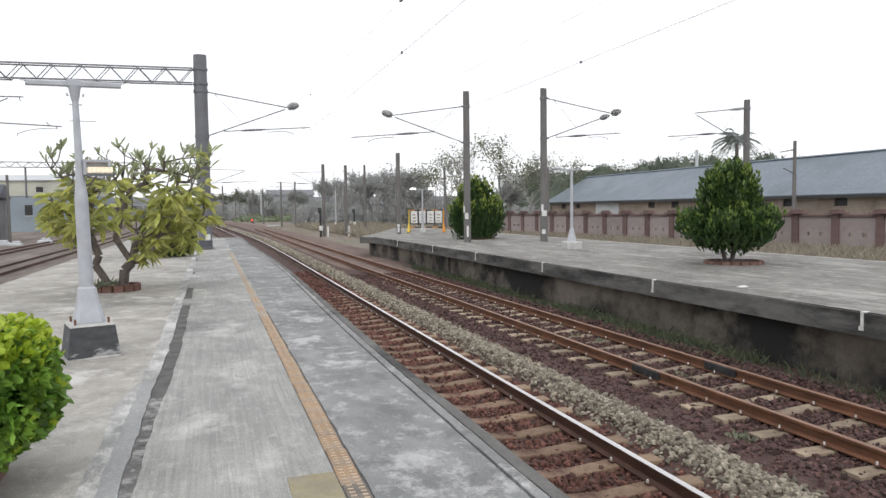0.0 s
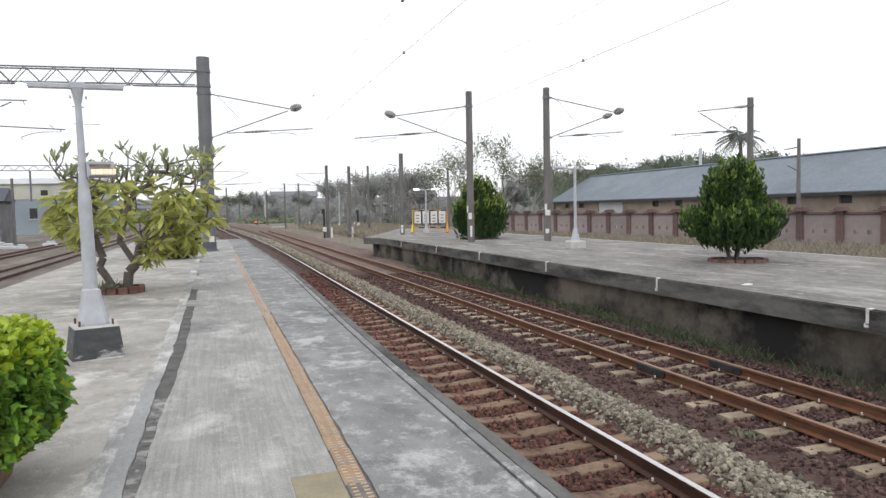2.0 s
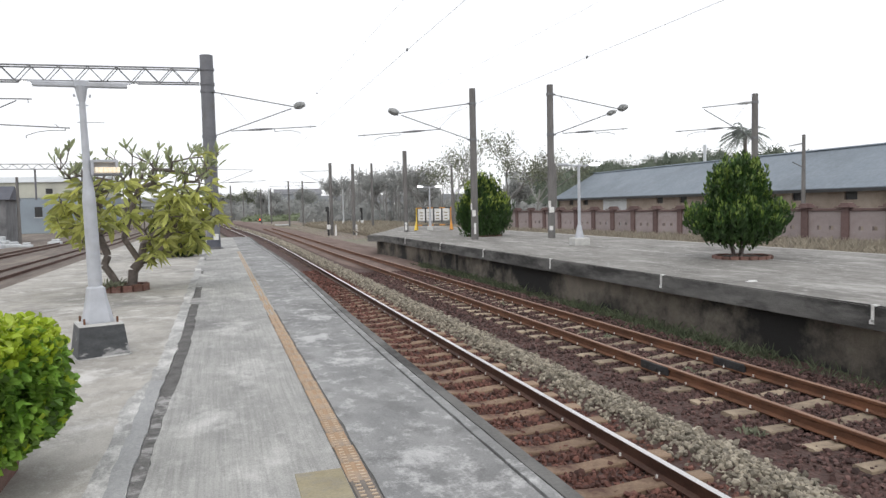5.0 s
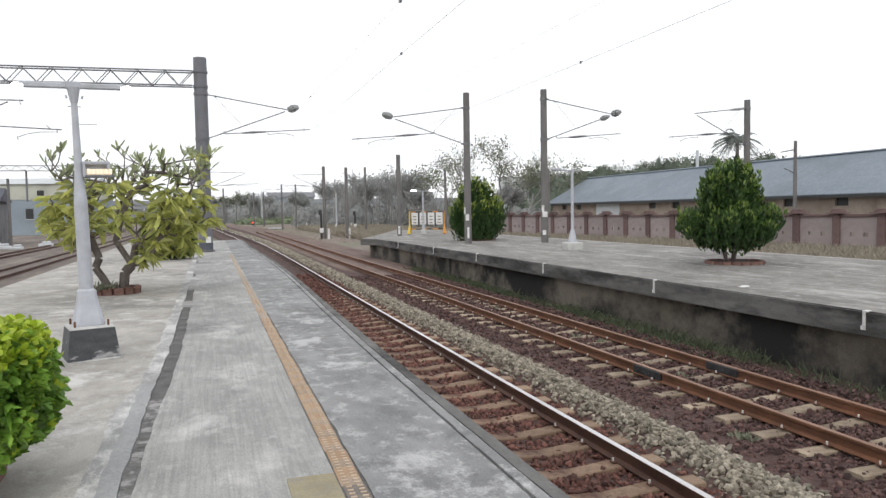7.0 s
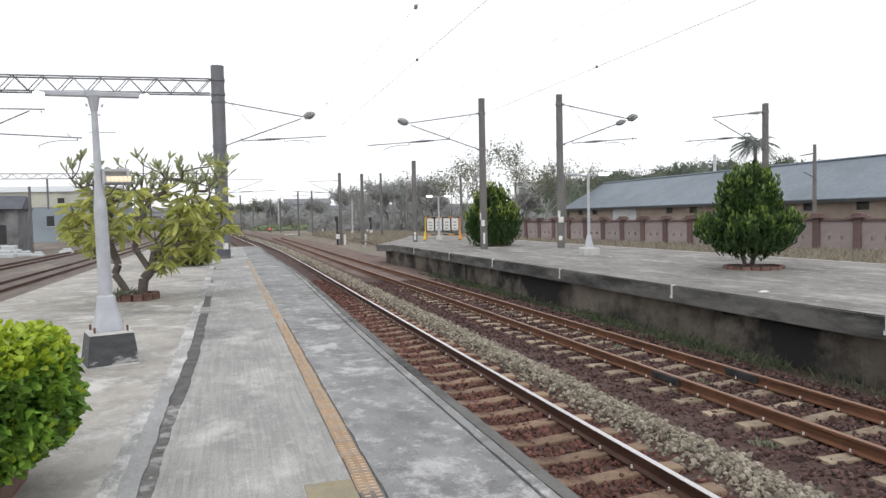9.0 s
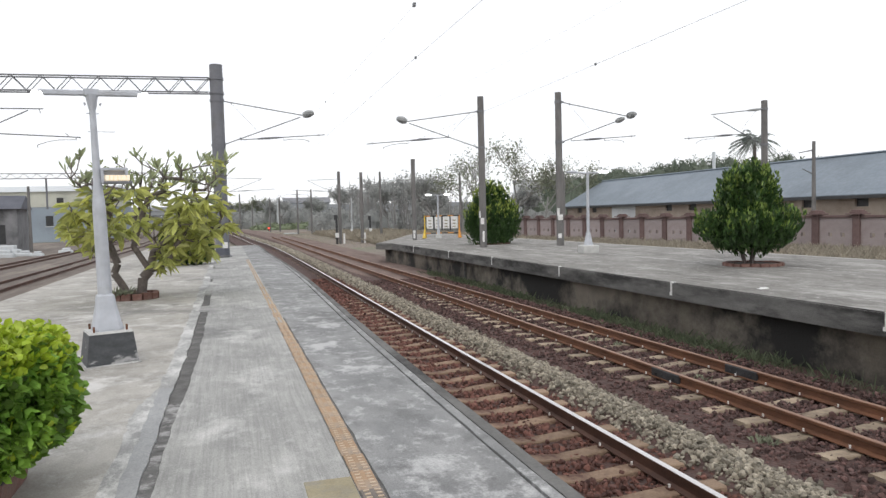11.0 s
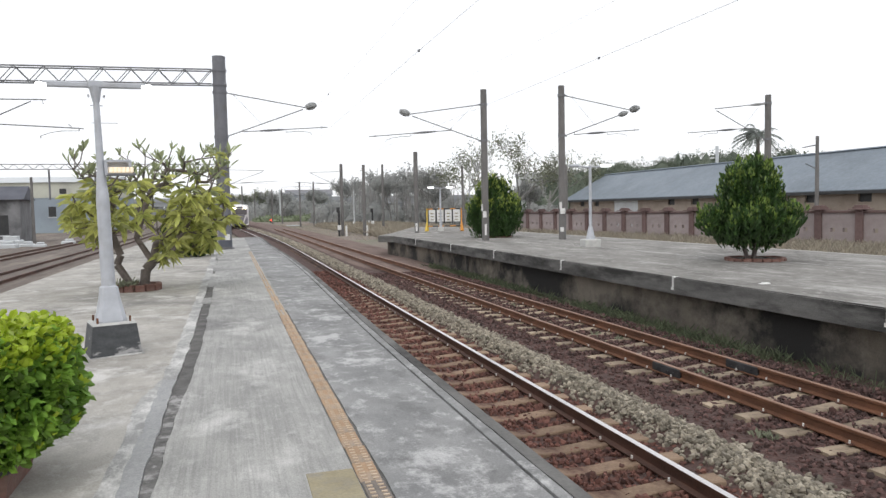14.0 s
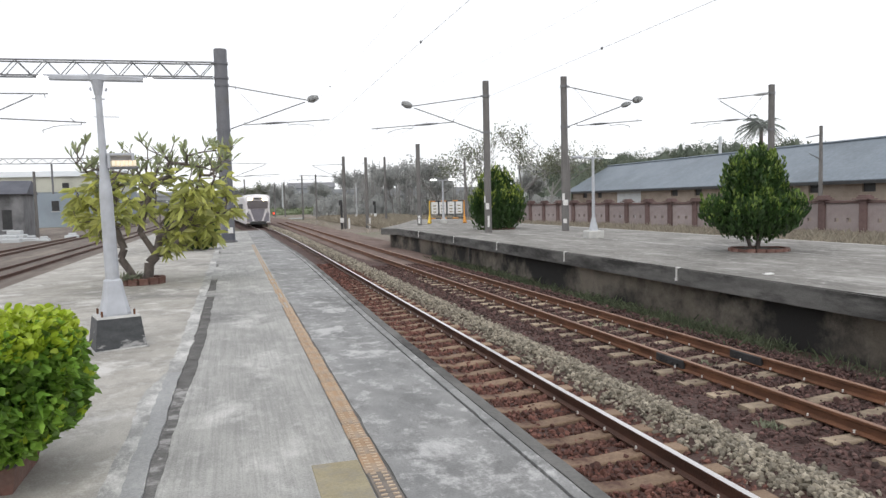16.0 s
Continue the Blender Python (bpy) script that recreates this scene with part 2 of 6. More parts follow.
M["marble"] = surf("dark_painted_block", (0.035, 0.038, 0.042), (0.075, 0.08, 0.085), 5, 0.6, bump=0.15, stain=(0.33, 0.33, 0.33), stain_scale=1.7, stain_at=(0.56, 0.6), stretch=(1, 1, 2.5))
M["block_top"] = surf("worn_concrete_top", (0.42, 0.42, 0.41), (0.56, 0.56, 0.54), 6, 0.85, bump=0.2)
M["brick"] = surf("red_planter_brick", (0.13, 0.068, 0.055), (0.23, 0.12, 0.098), 9, 0.9, bump=0.3, stain=(0.17, 0.13, 0.11), stain_scale=3, rand=0.2)
M["soil"] = surf("dark_soil", (0.035, 0.027, 0.02), (0.075, 0.06, 0.045), 9, 0.95, bump=0.8)
M["roof"] = surf("blue_grey_roof_sheet", (0.165, 0.20, 0.235), (0.205, 0.24, 0.28), 0.4, 0.6, 0.1, bump=0.08, stain=(0.135, 0.16, 0.185), stain_scale=0.15, fine=4)
M["plaster"] = surf("buff_plaster", (0.27, 0.222, 0.185), (0.375, 0.32, 0.27), 0.6, 0.9, bump=0.1, stain=(0.20, 0.16, 0.13), stain_scale=0.35)
M["fence_brick"] = surf("dull_red_fence_brick", (0.13, 0.085, 0.08), (0.185, 0.125, 0.118), 3, 0.9, bump=0.2, stain=(0.11, 0.062, 0.06), stain_scale=0.8, rand=0.12)
M["fence_panel"] = surf("mauve_fence_panel", (0.30, 0.252, 0.247), (0.40, 0.345, 0.337), 1.1, 0.9, bump=0.15, stain=(0.24, 0.18, 0.17), stain_scale=0.6, rand=0.12)
M["bark"] = surf("grey_brown_bark", (0.10, 0.083, 0.076), (0.20, 0.172, 0.155), 9, 0.9, bump=0.5, fine=40)
M["leaf_frangipani"] = surf("frangipani_leaf", (0.33, 0.37, 0.115), (0.58, 0.58, 0.185), 2.0, 0.4, bump=0.05, rand=0.42, island=True, translucent=0.45)
M["leaf_frangipani_old"] = surf("grey_green_frangipani_leaf", (0.24, 0.28, 0.16), (0.38, 0.42, 0.23), 2.0, 0.4, bump=0.05, rand=0.35, island=True, translucent=0.35)
M["leaf_bright"] = surf("bright_hedge_leaf", (0.10, 0.215, 0.035), (0.25, 0.40, 0.065), 3.0, 0.4, bump=0.05, rand=0.6, island=True, translucent=0.35)
M["leaf_dark"] = surf("dark_shrub_leaf", (0.024, 0.060, 0.017), (0.062, 0.118, 0.028), 3.0, 0.42, bump=0.05, rand=0.5, island=True, translucent=0.18)
M["leaf_young"] = surf("young_shoot_leaf", (0.115, 0.19, 0.04), (0.25, 0.34, 0.075), 3.0, 0.42, bump=0.05, rand=0.4, island=True, translucent=0.28)
M["leaf_tip"] = surf("yellow_green_shoot_leaf", (0.20, 0.28, 0.045), (0.38, 0.45, 0.09), 3.0, 0.42, bump=0.05, rand=0.35, island=True, translucent=0.28)
M["leaf_yellow"] = surf("yellow_green_top_leaf", (0.30, 0.42, 0.03), (0.46, 0.55, 0.06), 3.0, 0.4, bump=0.05, rand=0.25, island=True, translucent=0.3)
# bark_far to leaf_palm: distance haze is mixed in as paler, greyer colour
M["bark_far"] = surf("haze_paled_bark", (0.21, 0.205, 0.20), (0.31, 0.303, 0.295), 5, 0.9, bump=0.2)
M["leaf_far"] = surf("haze_lightened_foliage", (0.16, 0.18, 0.125), (0.26, 0.275, 0.19), 0.6, 0.8, bump=0, rand=0.35, island=True, translucent=0.2)
M["leaf_haze"] = surf("haze_tinted_foliage", (0.31, 0.322, 0.318), (0.47, 0.478, 0.462), 0.5, 0.85, bump=0, rand=0.22, island=True, translucent=0.5)
M["leaf_palm"] = surf("haze_tinted_palm_leaf", (0.20, 0.23, 0.215), (0.31, 0.335, 0.31), 0.6, 0.8, bump=0, rand=0.3, island=True, translucent=0.3)
M["leaf_bank"] = surf("weedy_bank_leaf", (0.15, 0.19, 0.115), (0.25, 0.285, 0.18), 0.5, 0.85, bump=0, rand=0.3, island=True, translucent=0.2)
M["leaf_hill"] = surf("hill_foliage", (0.085, 0.112, 0.088), (0.165, 0.19, 0.14), 0.3, 0.85, bump=0, rand=0.35, island=True, translucent=0.15)
M["grass"] = surf("grass_blades", (0.065, 0.09, 0.05), (0.15, 0.175, 0.105), 1.5, 0.7, bump=0, rand=0.5, island=True, translucent=0.2)
M["grass_dry"] = surf("dry_grass_blades", (0.30, 0.265, 0.21), (0.46, 0.415, 0.335), 1.0, 0.8, bump=0, rand=0.35, island=True, translucent=0.25)
M["orange"] = surf("orange_plastic", (0.62, 0.25, 0.03), (0.72, 0.33, 0.05), 3, 0.5, bump=0.05, stain=(0.5, 0.22, 0.06), stain_scale=6)
M["yellow"] = surf("yellow_plastic", (0.66, 0.45, 0.05), (0.75, 0.53, 0.08), 3, 0.5, bump=0.05)
M["train_white"] = surf("white_train_paint", (0.70, 0.68, 0.69), (0.78, 0.76, 0.77), 0.8, 0.35, bump=0.0, stain=(0.5, 0.49, 0.48), stain_scale=0.6)
M["train_grey"] = surf("grey_train_mask", (0.17, 0.165, 0.19), (0.24, 0.23, 0.26), 1.0, 0.4, bump=0.0)
M["train_glass"] = surf("dark_train_glass", (0.115, 0.105, 0.11), (0.16, 0.147, 0.152), 1.0, 0.15, bump=0.0)
M["headlight"] = surf("lit_headlight", (1.0, 0.80, 0.48), (1.0, 0.80, 0.48), 1.0, 0.3, bump=0, emit=14.0)
M["red_light"] = surf("red_signal_light", (1.0, 0.10, 0.05), (1.0, 0.1, 0.05), 1.0, 0.3, bump=0, emit=1.6)
M["far_white"] = surf("pale_far_wall", (0.50, 0.53, 0.55), (0.60, 0.62, 0.63), 0.4, 0.85, bump=0.05, stain=(0.42, 0.44, 0.46), stain_scale=0.2)
M["far_blue"] = surf("blue_grey_far_wall", (0.26, 0.31, 0.36), (0.34, 0.39, 0.44), 0.4, 0.85, bump=0.05, stain=(0.22, 0.26, 0.30), stain_scale=0.2)
M["far_roof"] = surf("grey_far_roof", (0.16, 0.165, 0.18), (0.24, 0.245, 0.26), 0.6, 0.8, bump=0.1)
M["cream"] = surf("cream_far_cladding", (0.50, 0.51, 0.44), (0.58, 0.59, 0.52), 0.4, 0.85, bump=0.05, stain=(0.42, 0.43, 0.38), stain_scale=0.2)
M["hut"] = surf("dull_grey_plaster", (0.13, 0.132, 0.14), (0.24, 0.242, 0.25), 0.8, 0.9, bump=0.1, stain=(0.07, 0.07, 0.072), stain_scale=0.5)
M["hut_roof"] = surf("dark_slate_roof", (0.075, 0.08, 0.10), (0.12, 0.125, 0.15), 0.8, 0.8, bump=0.1)
# viaduct and far house: air haze painted in as pale blue-grey
M["viaduct"] = surf("haze_tinted_far_concrete", (0.28, 0.30, 0.32), (0.36, 0.38, 0.40), 0.2, 0.9, bump=0.05, stain=(0.2, 0.215, 0.23), stain_scale=0.1)


# ---- mesh helpers ----
def mesh_of(name, bm, mats):
    me = bpy.data.meshes.new(name)
    bm.to_mesh(me)
    bm.free()
    for mm in mats if isinstance(mats, (list, tuple)) else [mats]:
        me.materials.append(mm)
    return me


def part(name, bm, material, parent, label="", smooth=False):
    me = mesh_of(name, bm, material)
    if smooth:
        me.polygons.foreach_set("use_smooth", [True] * len(me.polygons))
    ob = new(name, me)
    ob.parent = parent
    return tagged(ob, label) if label else ob


def thing(name, label, category, place=(0, 0, 0), turn=0.0, group="", kind=""):
    ob = new(name)
    ob.matrix_basis = pose(*place, 0, 0, turn)
    return tagged(ob, label, category, group, kind)


def solo(name, bm, material, label, category="", kind="", group="", smooth=False):
    me = mesh_of(name, bm, material)
    if smooth:
        me.polygons.foreach_set("use_smooth", [True] * len(me.polygons))
    return tagged(new(name, me), label, category, group, kind)


def box(bm, x0, x1, y0, y1, z0, z1, bevel=0.0, m=0):
    vs = bmesh.ops.create_cube(bm, size=1.0)["verts"]
    bmesh.ops.transform(bm, verts=vs, matrix=Matrix.Translation(((x0 + x1) / 2, (y0 + y1) / 2, (z0 + z1) / 2)) @ Matrix.Diagonal((x1 - x0, y1 - y0, z1 - z0, 1)))
    fs = list({f for v in vs for f in v.link_faces})
    for f in fs:
        f.material_index = m
    if bevel:
        bmesh.ops.bevel(bm, geom=list({e for f in fs for e in f.edges}), offset=bevel, segments=1, affect="EDGES")
    return bm


def rod(bm, p, q, r0, r1=None, seg=8, caps=True, m=0):
    p, q = Vector(p), Vector(q)
    r1 = r0 if r1 is None else r1
    res = bmesh.ops.create_cone(bm, cap_ends=caps, segments=seg, radius1=r0, radius2=r1, depth=(q - p).length)
    turn = (q - p).to_track_quat("Z", "Y").to_matrix().to_4x4()
    bmesh.ops.transform(bm, verts=res["verts"], matrix=Matrix.Translation((p + q) / 2) @ turn)
    if m:
        for f in {f for v in res["verts"] for f in v.link_faces}:
            f.material_index = m
    return bm


def B():
    return bmesh.new()


def rows_mesh(rows, closed=False, caps=False):
    """A skin over rows of points, all of one length."""
    bm = B()
    vs = [[bm.verts.new(p) for p in row] for row in rows]
    n = len(rows[0])
    for a, b in zip(vs, vs[1:]):
        for i in range(n if closed else n - 1):
            j = (i + 1) % n
            bm.faces.new((a[i], a[j], b[j], b[i]))
    if caps:
        bm.faces.new(vs[0][::-1]), bm.faces.new(vs[-1])
    bmesh.ops.recalc_face_normals(bm, faces=bm.faces)
    return bm


def prism(bm, outline, z0, z1, m=0):
    low, top = [bm.verts.new((x, y, z0)) for x, y in outline], [bm.verts.new((x, y, z1)) for x, y in outline]
    fs = [bm.faces.new(top), bm.faces.new(low[::-1])]
    for i in range(len(outline)):
        j = (i + 1) % len(outline)
        fs.append(bm.faces.new((low[i], low[j], top[j], top[i])))
    for f in fs:
        f.material_index = m
    bmesh.ops.recalc_face_normals(bm, faces=fs)
    return bm


def stuff(name, verts, faces, material, label, category, parent=None):
    me = bpy.data.meshes.new(name)
    me.from_pydata(verts, [], faces)
    me.materials.append(material)
    ob = new(name, me)
    if parent:
        ob.parent = parent
        return tagged(ob, label, kind="stuff")
    return tagged(ob, label, category, kind="stuff")


# ---- lines of the tracks ----
P = 0.88   # platform top above the rail heads
GAUGE = 1.132


def ease(u):
    u = min(max(u, 0.0), 1.0)
    return u * u * (3 - 2 * u)


def track_a(y):
    u = max(y - 45, 0)
    return 3.254 + 0.12 * ease((y - 8) / 35) - (0.0005 * u * u if u < 35 else 0.6125 + 0.035 * (u - 35))


def track_b(y):
    return 6.72 - 0.12 * ease((y - 15) / 25) - 0.00030 * max(y - 78, 0) ** 2


def edge_a(y):
    return 1.74 + 0.17 * ease((y - 6) / 14) - 0.12 * ease((y - 22) / 12)


def way_at(line, y):
    d = (line(y + 0.5) - line(y - 0.5))
    return math.degrees(math.atan2(-d, 1.0))


def strip(bm, left, right, y0, y1, z0, z1, step=1.0, m=0):
    """A slab between two lines that run along the tracks."""
    n = max(1, int(round((y1 - y0) / step)))
    ys = [y0 + (y1 - y0) * i / n for i in range(n + 1)]
    rows = []
    for y in ys:
        a, b = left(y), right(y)
        rows.append([bm.verts.new(p) for p in ((a, y, z0), (b, y, z0), (b, y, z1), (a, y, z1))])
    fs = [bm.faces.new(rows[0][::-1]), bm.faces.new(rows[-1])]
    for p, q in zip(rows, rows[1:]):
        for i in range(4):
            j = (i + 1) % 4
            fs.append(bm.faces.new((p[i], p[j], q[j], q[i])))
    for f in fs:
        f.material_index = m
    bmesh.ops.recalc_face_normals(bm, faces=fs)
    return bm


def at(v):
    return lambda y: v


def listed(name, verts, faces, material, parent=None, label="", smooth=False):
    me = bpy.data.meshes.new(name)
    me.from_pydata(verts, [], faces)
    me.materials.append(material)
    if smooth:
        me.polygons.foreach_set("use_smooth", [True] * len(me.polygons))
    ob = new(name, me)
    ob.parent = parent
    return tagged(ob, label) if label else ob


def tube(vs, fs, p, q, r0, r1, seg=6):
    p, q = Vector(p), Vector(q)
    turn = (q - p).to_track_quat("Z", "Y").to_matrix()
    k = len(vs)
    for c, r in ((p, r0), (q, r1)):
        for i in range(seg):
            a = 2 * math.pi * i / seg
            vs.append(tuple(c + turn @ Vector((r * math.cos(a), r * math.sin(a), 0))))
    for i in range(seg):
        j = (i + 1) % seg
        fs.append((k + i, k + j, k + seg + j, k + seg + i))


def leaf_mesh(rng, pos, way, length, width, fold=0.25, droop=0.15):
    """Many folded leaves: at pos, growing along way. Six corners and two faces each."""
    n = len(pos)
    way = way / np.linalg.norm(way, axis=1, keepdims=True)
    side = np.cross(way, rng.normal(size=(n, 3)))
    side /= np.linalg.norm(side, axis=1, keepdims=True)
    up = np.cross(side, way)
    L = (np.asarray(length) * rng.uniform(0.65, 1.25, n))[:, None]
    W = (width * rng.uniform(0.75, 1.2, n))[:, None]
    base, tip = pos, pos + way * L - np.array([0, 0, 1.0]) * L * droop
    mid1, mid2 = pos + way * L * 0.3, pos + way * L * 0.7 - np.array([0, 0, 1.0]) * L * droop * 0.4
    lift = up * W * fold
    v = np.stack([base, mid1 + side * W * 0.42 + lift, mid2 + side * W * 0.45 + lift, tip, mid2 - side * W * 0.45 + lift, mid1 - side * W * 0.42 + lift], 1)
    k = np.arange(n)[:, None] * 6
    f = np.concatenate([k + [0, 1, 2, 3], k + [0, 3, 4, 5]])
    return v.reshape(-1, 3).tolist(), f.tolist()


# ---- ground, bed and tracks ----
bm = B()
far = [-2600, -900, -320, -140, -70, -35, -12, 0, 12, 30, 45, 60, 80, 110, 150, 210, 300, 420, 700, 1400, 3000]
gx = [-2600, -900, -300, -120, -60, -30, -16, -4.4, 1.2, 9.2, 17, 22, 29, 40, 60, 90, 140, 260, 600, 2600]
grid = [[bm.verts.new((x, y, -0.34 + (0.12 * noise.noise((x * 0.06, y * 0.06, 0)) if abs(x) < 150 and 12 < y < 400 else 0) - (0.0 if not -5 < x < 9.5 else 0.1))) for x in gx] for y in far]
for a, b in zip(grid, grid[1:]):
    for i in range(len(gx) - 1):
        bm.faces.new((a[i], a[i + 1], b[i + 1], b[i]))
solo("ground", bm, M["ground"], "dry grassy ground of brown earth round the station", kind="structure")

rows = []
for k in range(60):
    y = -8 + 1.0 * k if k < 50 else 42 + (k - 50) * 16.0
    ca, cb = track_a(y), track_b(y)
    ea = edge_a(min(y, 43)) - 0.35 if y < 43 else ca - 1.9
    rows.append([(ea, y, -0.30), (ca - 0.95, y, -0.215), (ca, y, -0.21), (ca + 0.95, y, -0.205), (ca + 1.05, y, -0.18), (ca + 1.3, y, -0.09), (ca + 1.48, y, -0.09),
                 (ca + 1.85, y, -0.19), (cb - 0.95, y, -0.205), (cb, y, -0.21), (cb + 0.95, y, -0.215), (cb + 1.4, y, -0.25), (cb + 2.9, y, -0.30), (cb + 3.0, y, -0.5)])
bed = solo("ballast_bed", rows_mesh(rows), M["bed"], "rust-brown ballast bed under the two curved tracks", kind="structure")

earth = []
for k in range(46):
    y = 20 + 1.2 * k if k < 30 else 56 + (k - 30) * 9.0
    cb, lift = track_b(y), 0.135 * max(0.0, min((y - 20) / 13, 1.0))
    row = [(cb - 1.25, y, -0.33 + lift * 0.8)]
    for dx, z in ((-0.9, -0.315), (-0.5, -0.30), (0.0, -0.29), (0.5, -0.30), (0.9, -0.31), (1.5, -0.33), (2.3, -0.36), (3.1, -0.40), (3.9, -0.52)):
        row.append((cb + dx, y, z + lift + 0.014 * noise.noise((dx * 2.1, y * 0.9, 3.0))))
    earth.append(row)
solo("earth_strip", rows_mesh(earth), M["earth"], "brown earth drifted over the rusted track's bed", kind="structure")

yard_rows = []
for k in range(30):
    y = -8 + 8.0 * k
    s = -0.00037 * max(y - 70, 0) ** 2
    yard_rows.append([(-26 + s * 0.6, y, -0.36), (-20 + s * 0.8, y, -0.22), (-14 + s, y, -0.2), (-9.4 + s, y, -0.17), (-7 + s, y, -0.22), (-5.0 + s, y, -0.26), (-3.4 + s, y, -0.36)])
solo("track_yard", rows_mesh(yard_rows), M["yard"], "flat brown gravel yard with old sidings", kind="structure")

RAIL = [(-0.062, -0.153), (0.062, -0.153), (0.062, -0.142), (0.012, -0.122), (0.010, -0.05), (0.033, -0.036), (0.033, -0.006), (0.024, 0.0), (-0.024, 0.0), (-0.033, -0.006), (-0.033, -0.036), (-0.010, -0.05), (-0.012, -0.122), (-0.062, -0.142)]


def rail_mesh(line, off, y0, y1, near_step=2.0):
    rows, y = [], y0
    while y <= y1:
        rows.append([(line(y) + off + u, y, v) for u, v in RAIL])
        y += near_step if y < 60 else 5.0
    bm = rows_mesh(rows, closed=True, caps=True)
    for f in bm.faces:
        if f.normal.z > 0.5 and f.calc_center_median().z > -0.004:
            f.material_index = 1
    return bm


def sleeper_mesh(material):
    bm = B()
    us = [-1.0, -0.72, -0.45, 0, 0.45, 0.72, 1.0]
    zs = [-0.150, -0.150, -0.152, -0.185, -0.152, -0.150, -0.150]
    rows = [[(u, -0.12, z - 0.17), (u, -0.105, z - 0.012), (u, -0.09, z), (u, 0.09, z), (u, 0.105, z - 0.012), (u, 0.12, z - 0.17)] for u, z in zip(us, zs)]
    bm2 = rows_mesh(rows, closed=True, caps=True)
    bm.free()
    return mesh_of("sleeper", bm2, material)


def clip_mesh(material):
    bm = B()
    for s in (-1, 1):
        box(bm, s * 0.09 - 0.025, s * 0.09 + 0.025, -0.035, 0.035, -0.150, -0.128, 0.006)
        rod(bm, (s * 0.095, 0, -0.13), (s * 0.095, 0, -0.098), 0.011, seg=6, m=1)
    return mesh_of("rail_clip", bm, material)


SLEEPER, SLEEPER_OLD, CLIP = sleeper_mesh(M["sleeper"]), sleeper_mesh(M["sleeper_old"]), clip_mesh([M["rust_dark"], M["white"]])


def track(name, line, label, head, side, y0, y1, reach, clip_reach, first):
    tr = thing(name, label, "railway track", kind="structure")
    for s in (-1, 1):
        part("rail", rail_mesh(line, s * GAUGE / 2, y0, y1), [side, head], tr)
    y, k = first, 0
    while y < reach:
        ob = new("sleeper", SLEEPER if name == "track_1" else SLEEPER_OLD)
        ob.parent = tr
        ob.matrix_basis = pose(line(y) + random.uniform(-0.02, 0.02), y, random.uniform(-0.012, 0.004) - (0.05 * ease((y - 18) / 10) if name == "track_1" else random.uniform(0.0, 0.022) + 0.05 * ease((y - 20) / 10)), 0, 0, way_at(line, y) + random.uniform(-0.8, 0.8))
        if y < clip_reach:
            for s in (-1, 1):
                c = new("rail_clip", CLIP)
                c.parent = tr
                c.matrix_basis = pose(line(y) + s * GAUGE / 2, y, 0, 0, 0, way_at(line, y))
        y += 0.62
    return tr


track_near = track("track_1", track_a, "railway track with polished rail heads and tan sleepers", M["polished"], M["rust_dark"], -6, 380, 62, 22, -5.72)
track_far = track("track_2", track_b, "railway track with brown rusted rails and half-buried sleepers", M["rust_head"], M["rust"], -6, 100, 62, 26, -5.47)
# fishplates at a rail joint of the second track
for s in (-1, 1):
    bm = B()
    box(bm, -0.05, 0.05, -0.34, 0.34, -0.14, -0.012, 0.01)
    for k in range(4):
        rod(bm, (-0.07, -0.21 + 0.14 * k, -0.085), (0.07, -0.21 + 0.14 * k, -0.085), 0.016, seg=6)
    jy = 9.0 if s < 0 else 8.75
    pl = part("fishplate", bm, M["black"], track_far, "dark oily steel joint plate")
    pl.matrix_basis = pose(track_b(jy) + s * GAUGE / 2, jy, 0)


def siding(name, line, y0, y1):
    tr = thing(name, "old siding with rusty rails sunk in the yard", "railway track", kind="structure")
    for s in (-1, 1):
        rows = []
        for k in range(int((y1 - y0) / 5) + 1):
            y = y0 + 5 * k
            rows.append([(line(y) + s * GAUGE / 2 + u, y, v - 0.05) for u, v in RAIL])
        part("rail", rows_mesh(rows, closed=True, caps=True), M["rust_dark"], tr)
    for y in np.arange(24, 74, 0.65):
        ob = new("sleeper", SLEEPER)
        ob.parent = tr
        ob.matrix_basis = pose(line(y), y, -0.055)


siding("track_3", lambda y: -9.0 - 0.00037 * max(y - 70, 0) ** 2, -5, 200)
siding("track_4", lambda y: -13.2 - 0.00037 * max(y - 70, 0) ** 2, -5, 200)

def band_left(y):
    return -0.625 - 0.12 * ease((7.2 - y) / 1.4) + 0.05 * noise.noise((9, y * 0.75, 3)) + 0.04 * noise.noise((9, y * 2.3, 8)) + 0.02 * noise.noise((2, y * 9, 8))


def joint_middle(y):
    return -0.418 - 0.072 * ease((9.0 - y) / 4.5) - 0.03 * ease((y - 16) / 10)


def joint_half(y):
    return 0.060 - 0.022 * ease((6.6 - y) / 1.2) - 0.035 * ease((y - 15) / 4) + 0.006 * noise.noise((3, y * 1.7, 0))


def joint_left(y):
    return joint_middle(y) - joint_half(y) + 0.022 * noise.noise((0, y * 2.6, 1)) + 0.016 * noise.noise((0, y * 11, 5))


def joint_right(y):
    return max(joint_middle(y) + joint_half(y) + 0.020 * noise.noise((7, y * 2.4, 2)) + 0.012 * noise.noise((7, y * 9, 2)), joint_left(y) + 0.012)


def crack_side(y):
    return edge_a(y) - 0.176 + 0.010 * noise.noise((4, y * 2.2, 2)) + 0.007 * noise.noise((4, y * 9, 2))


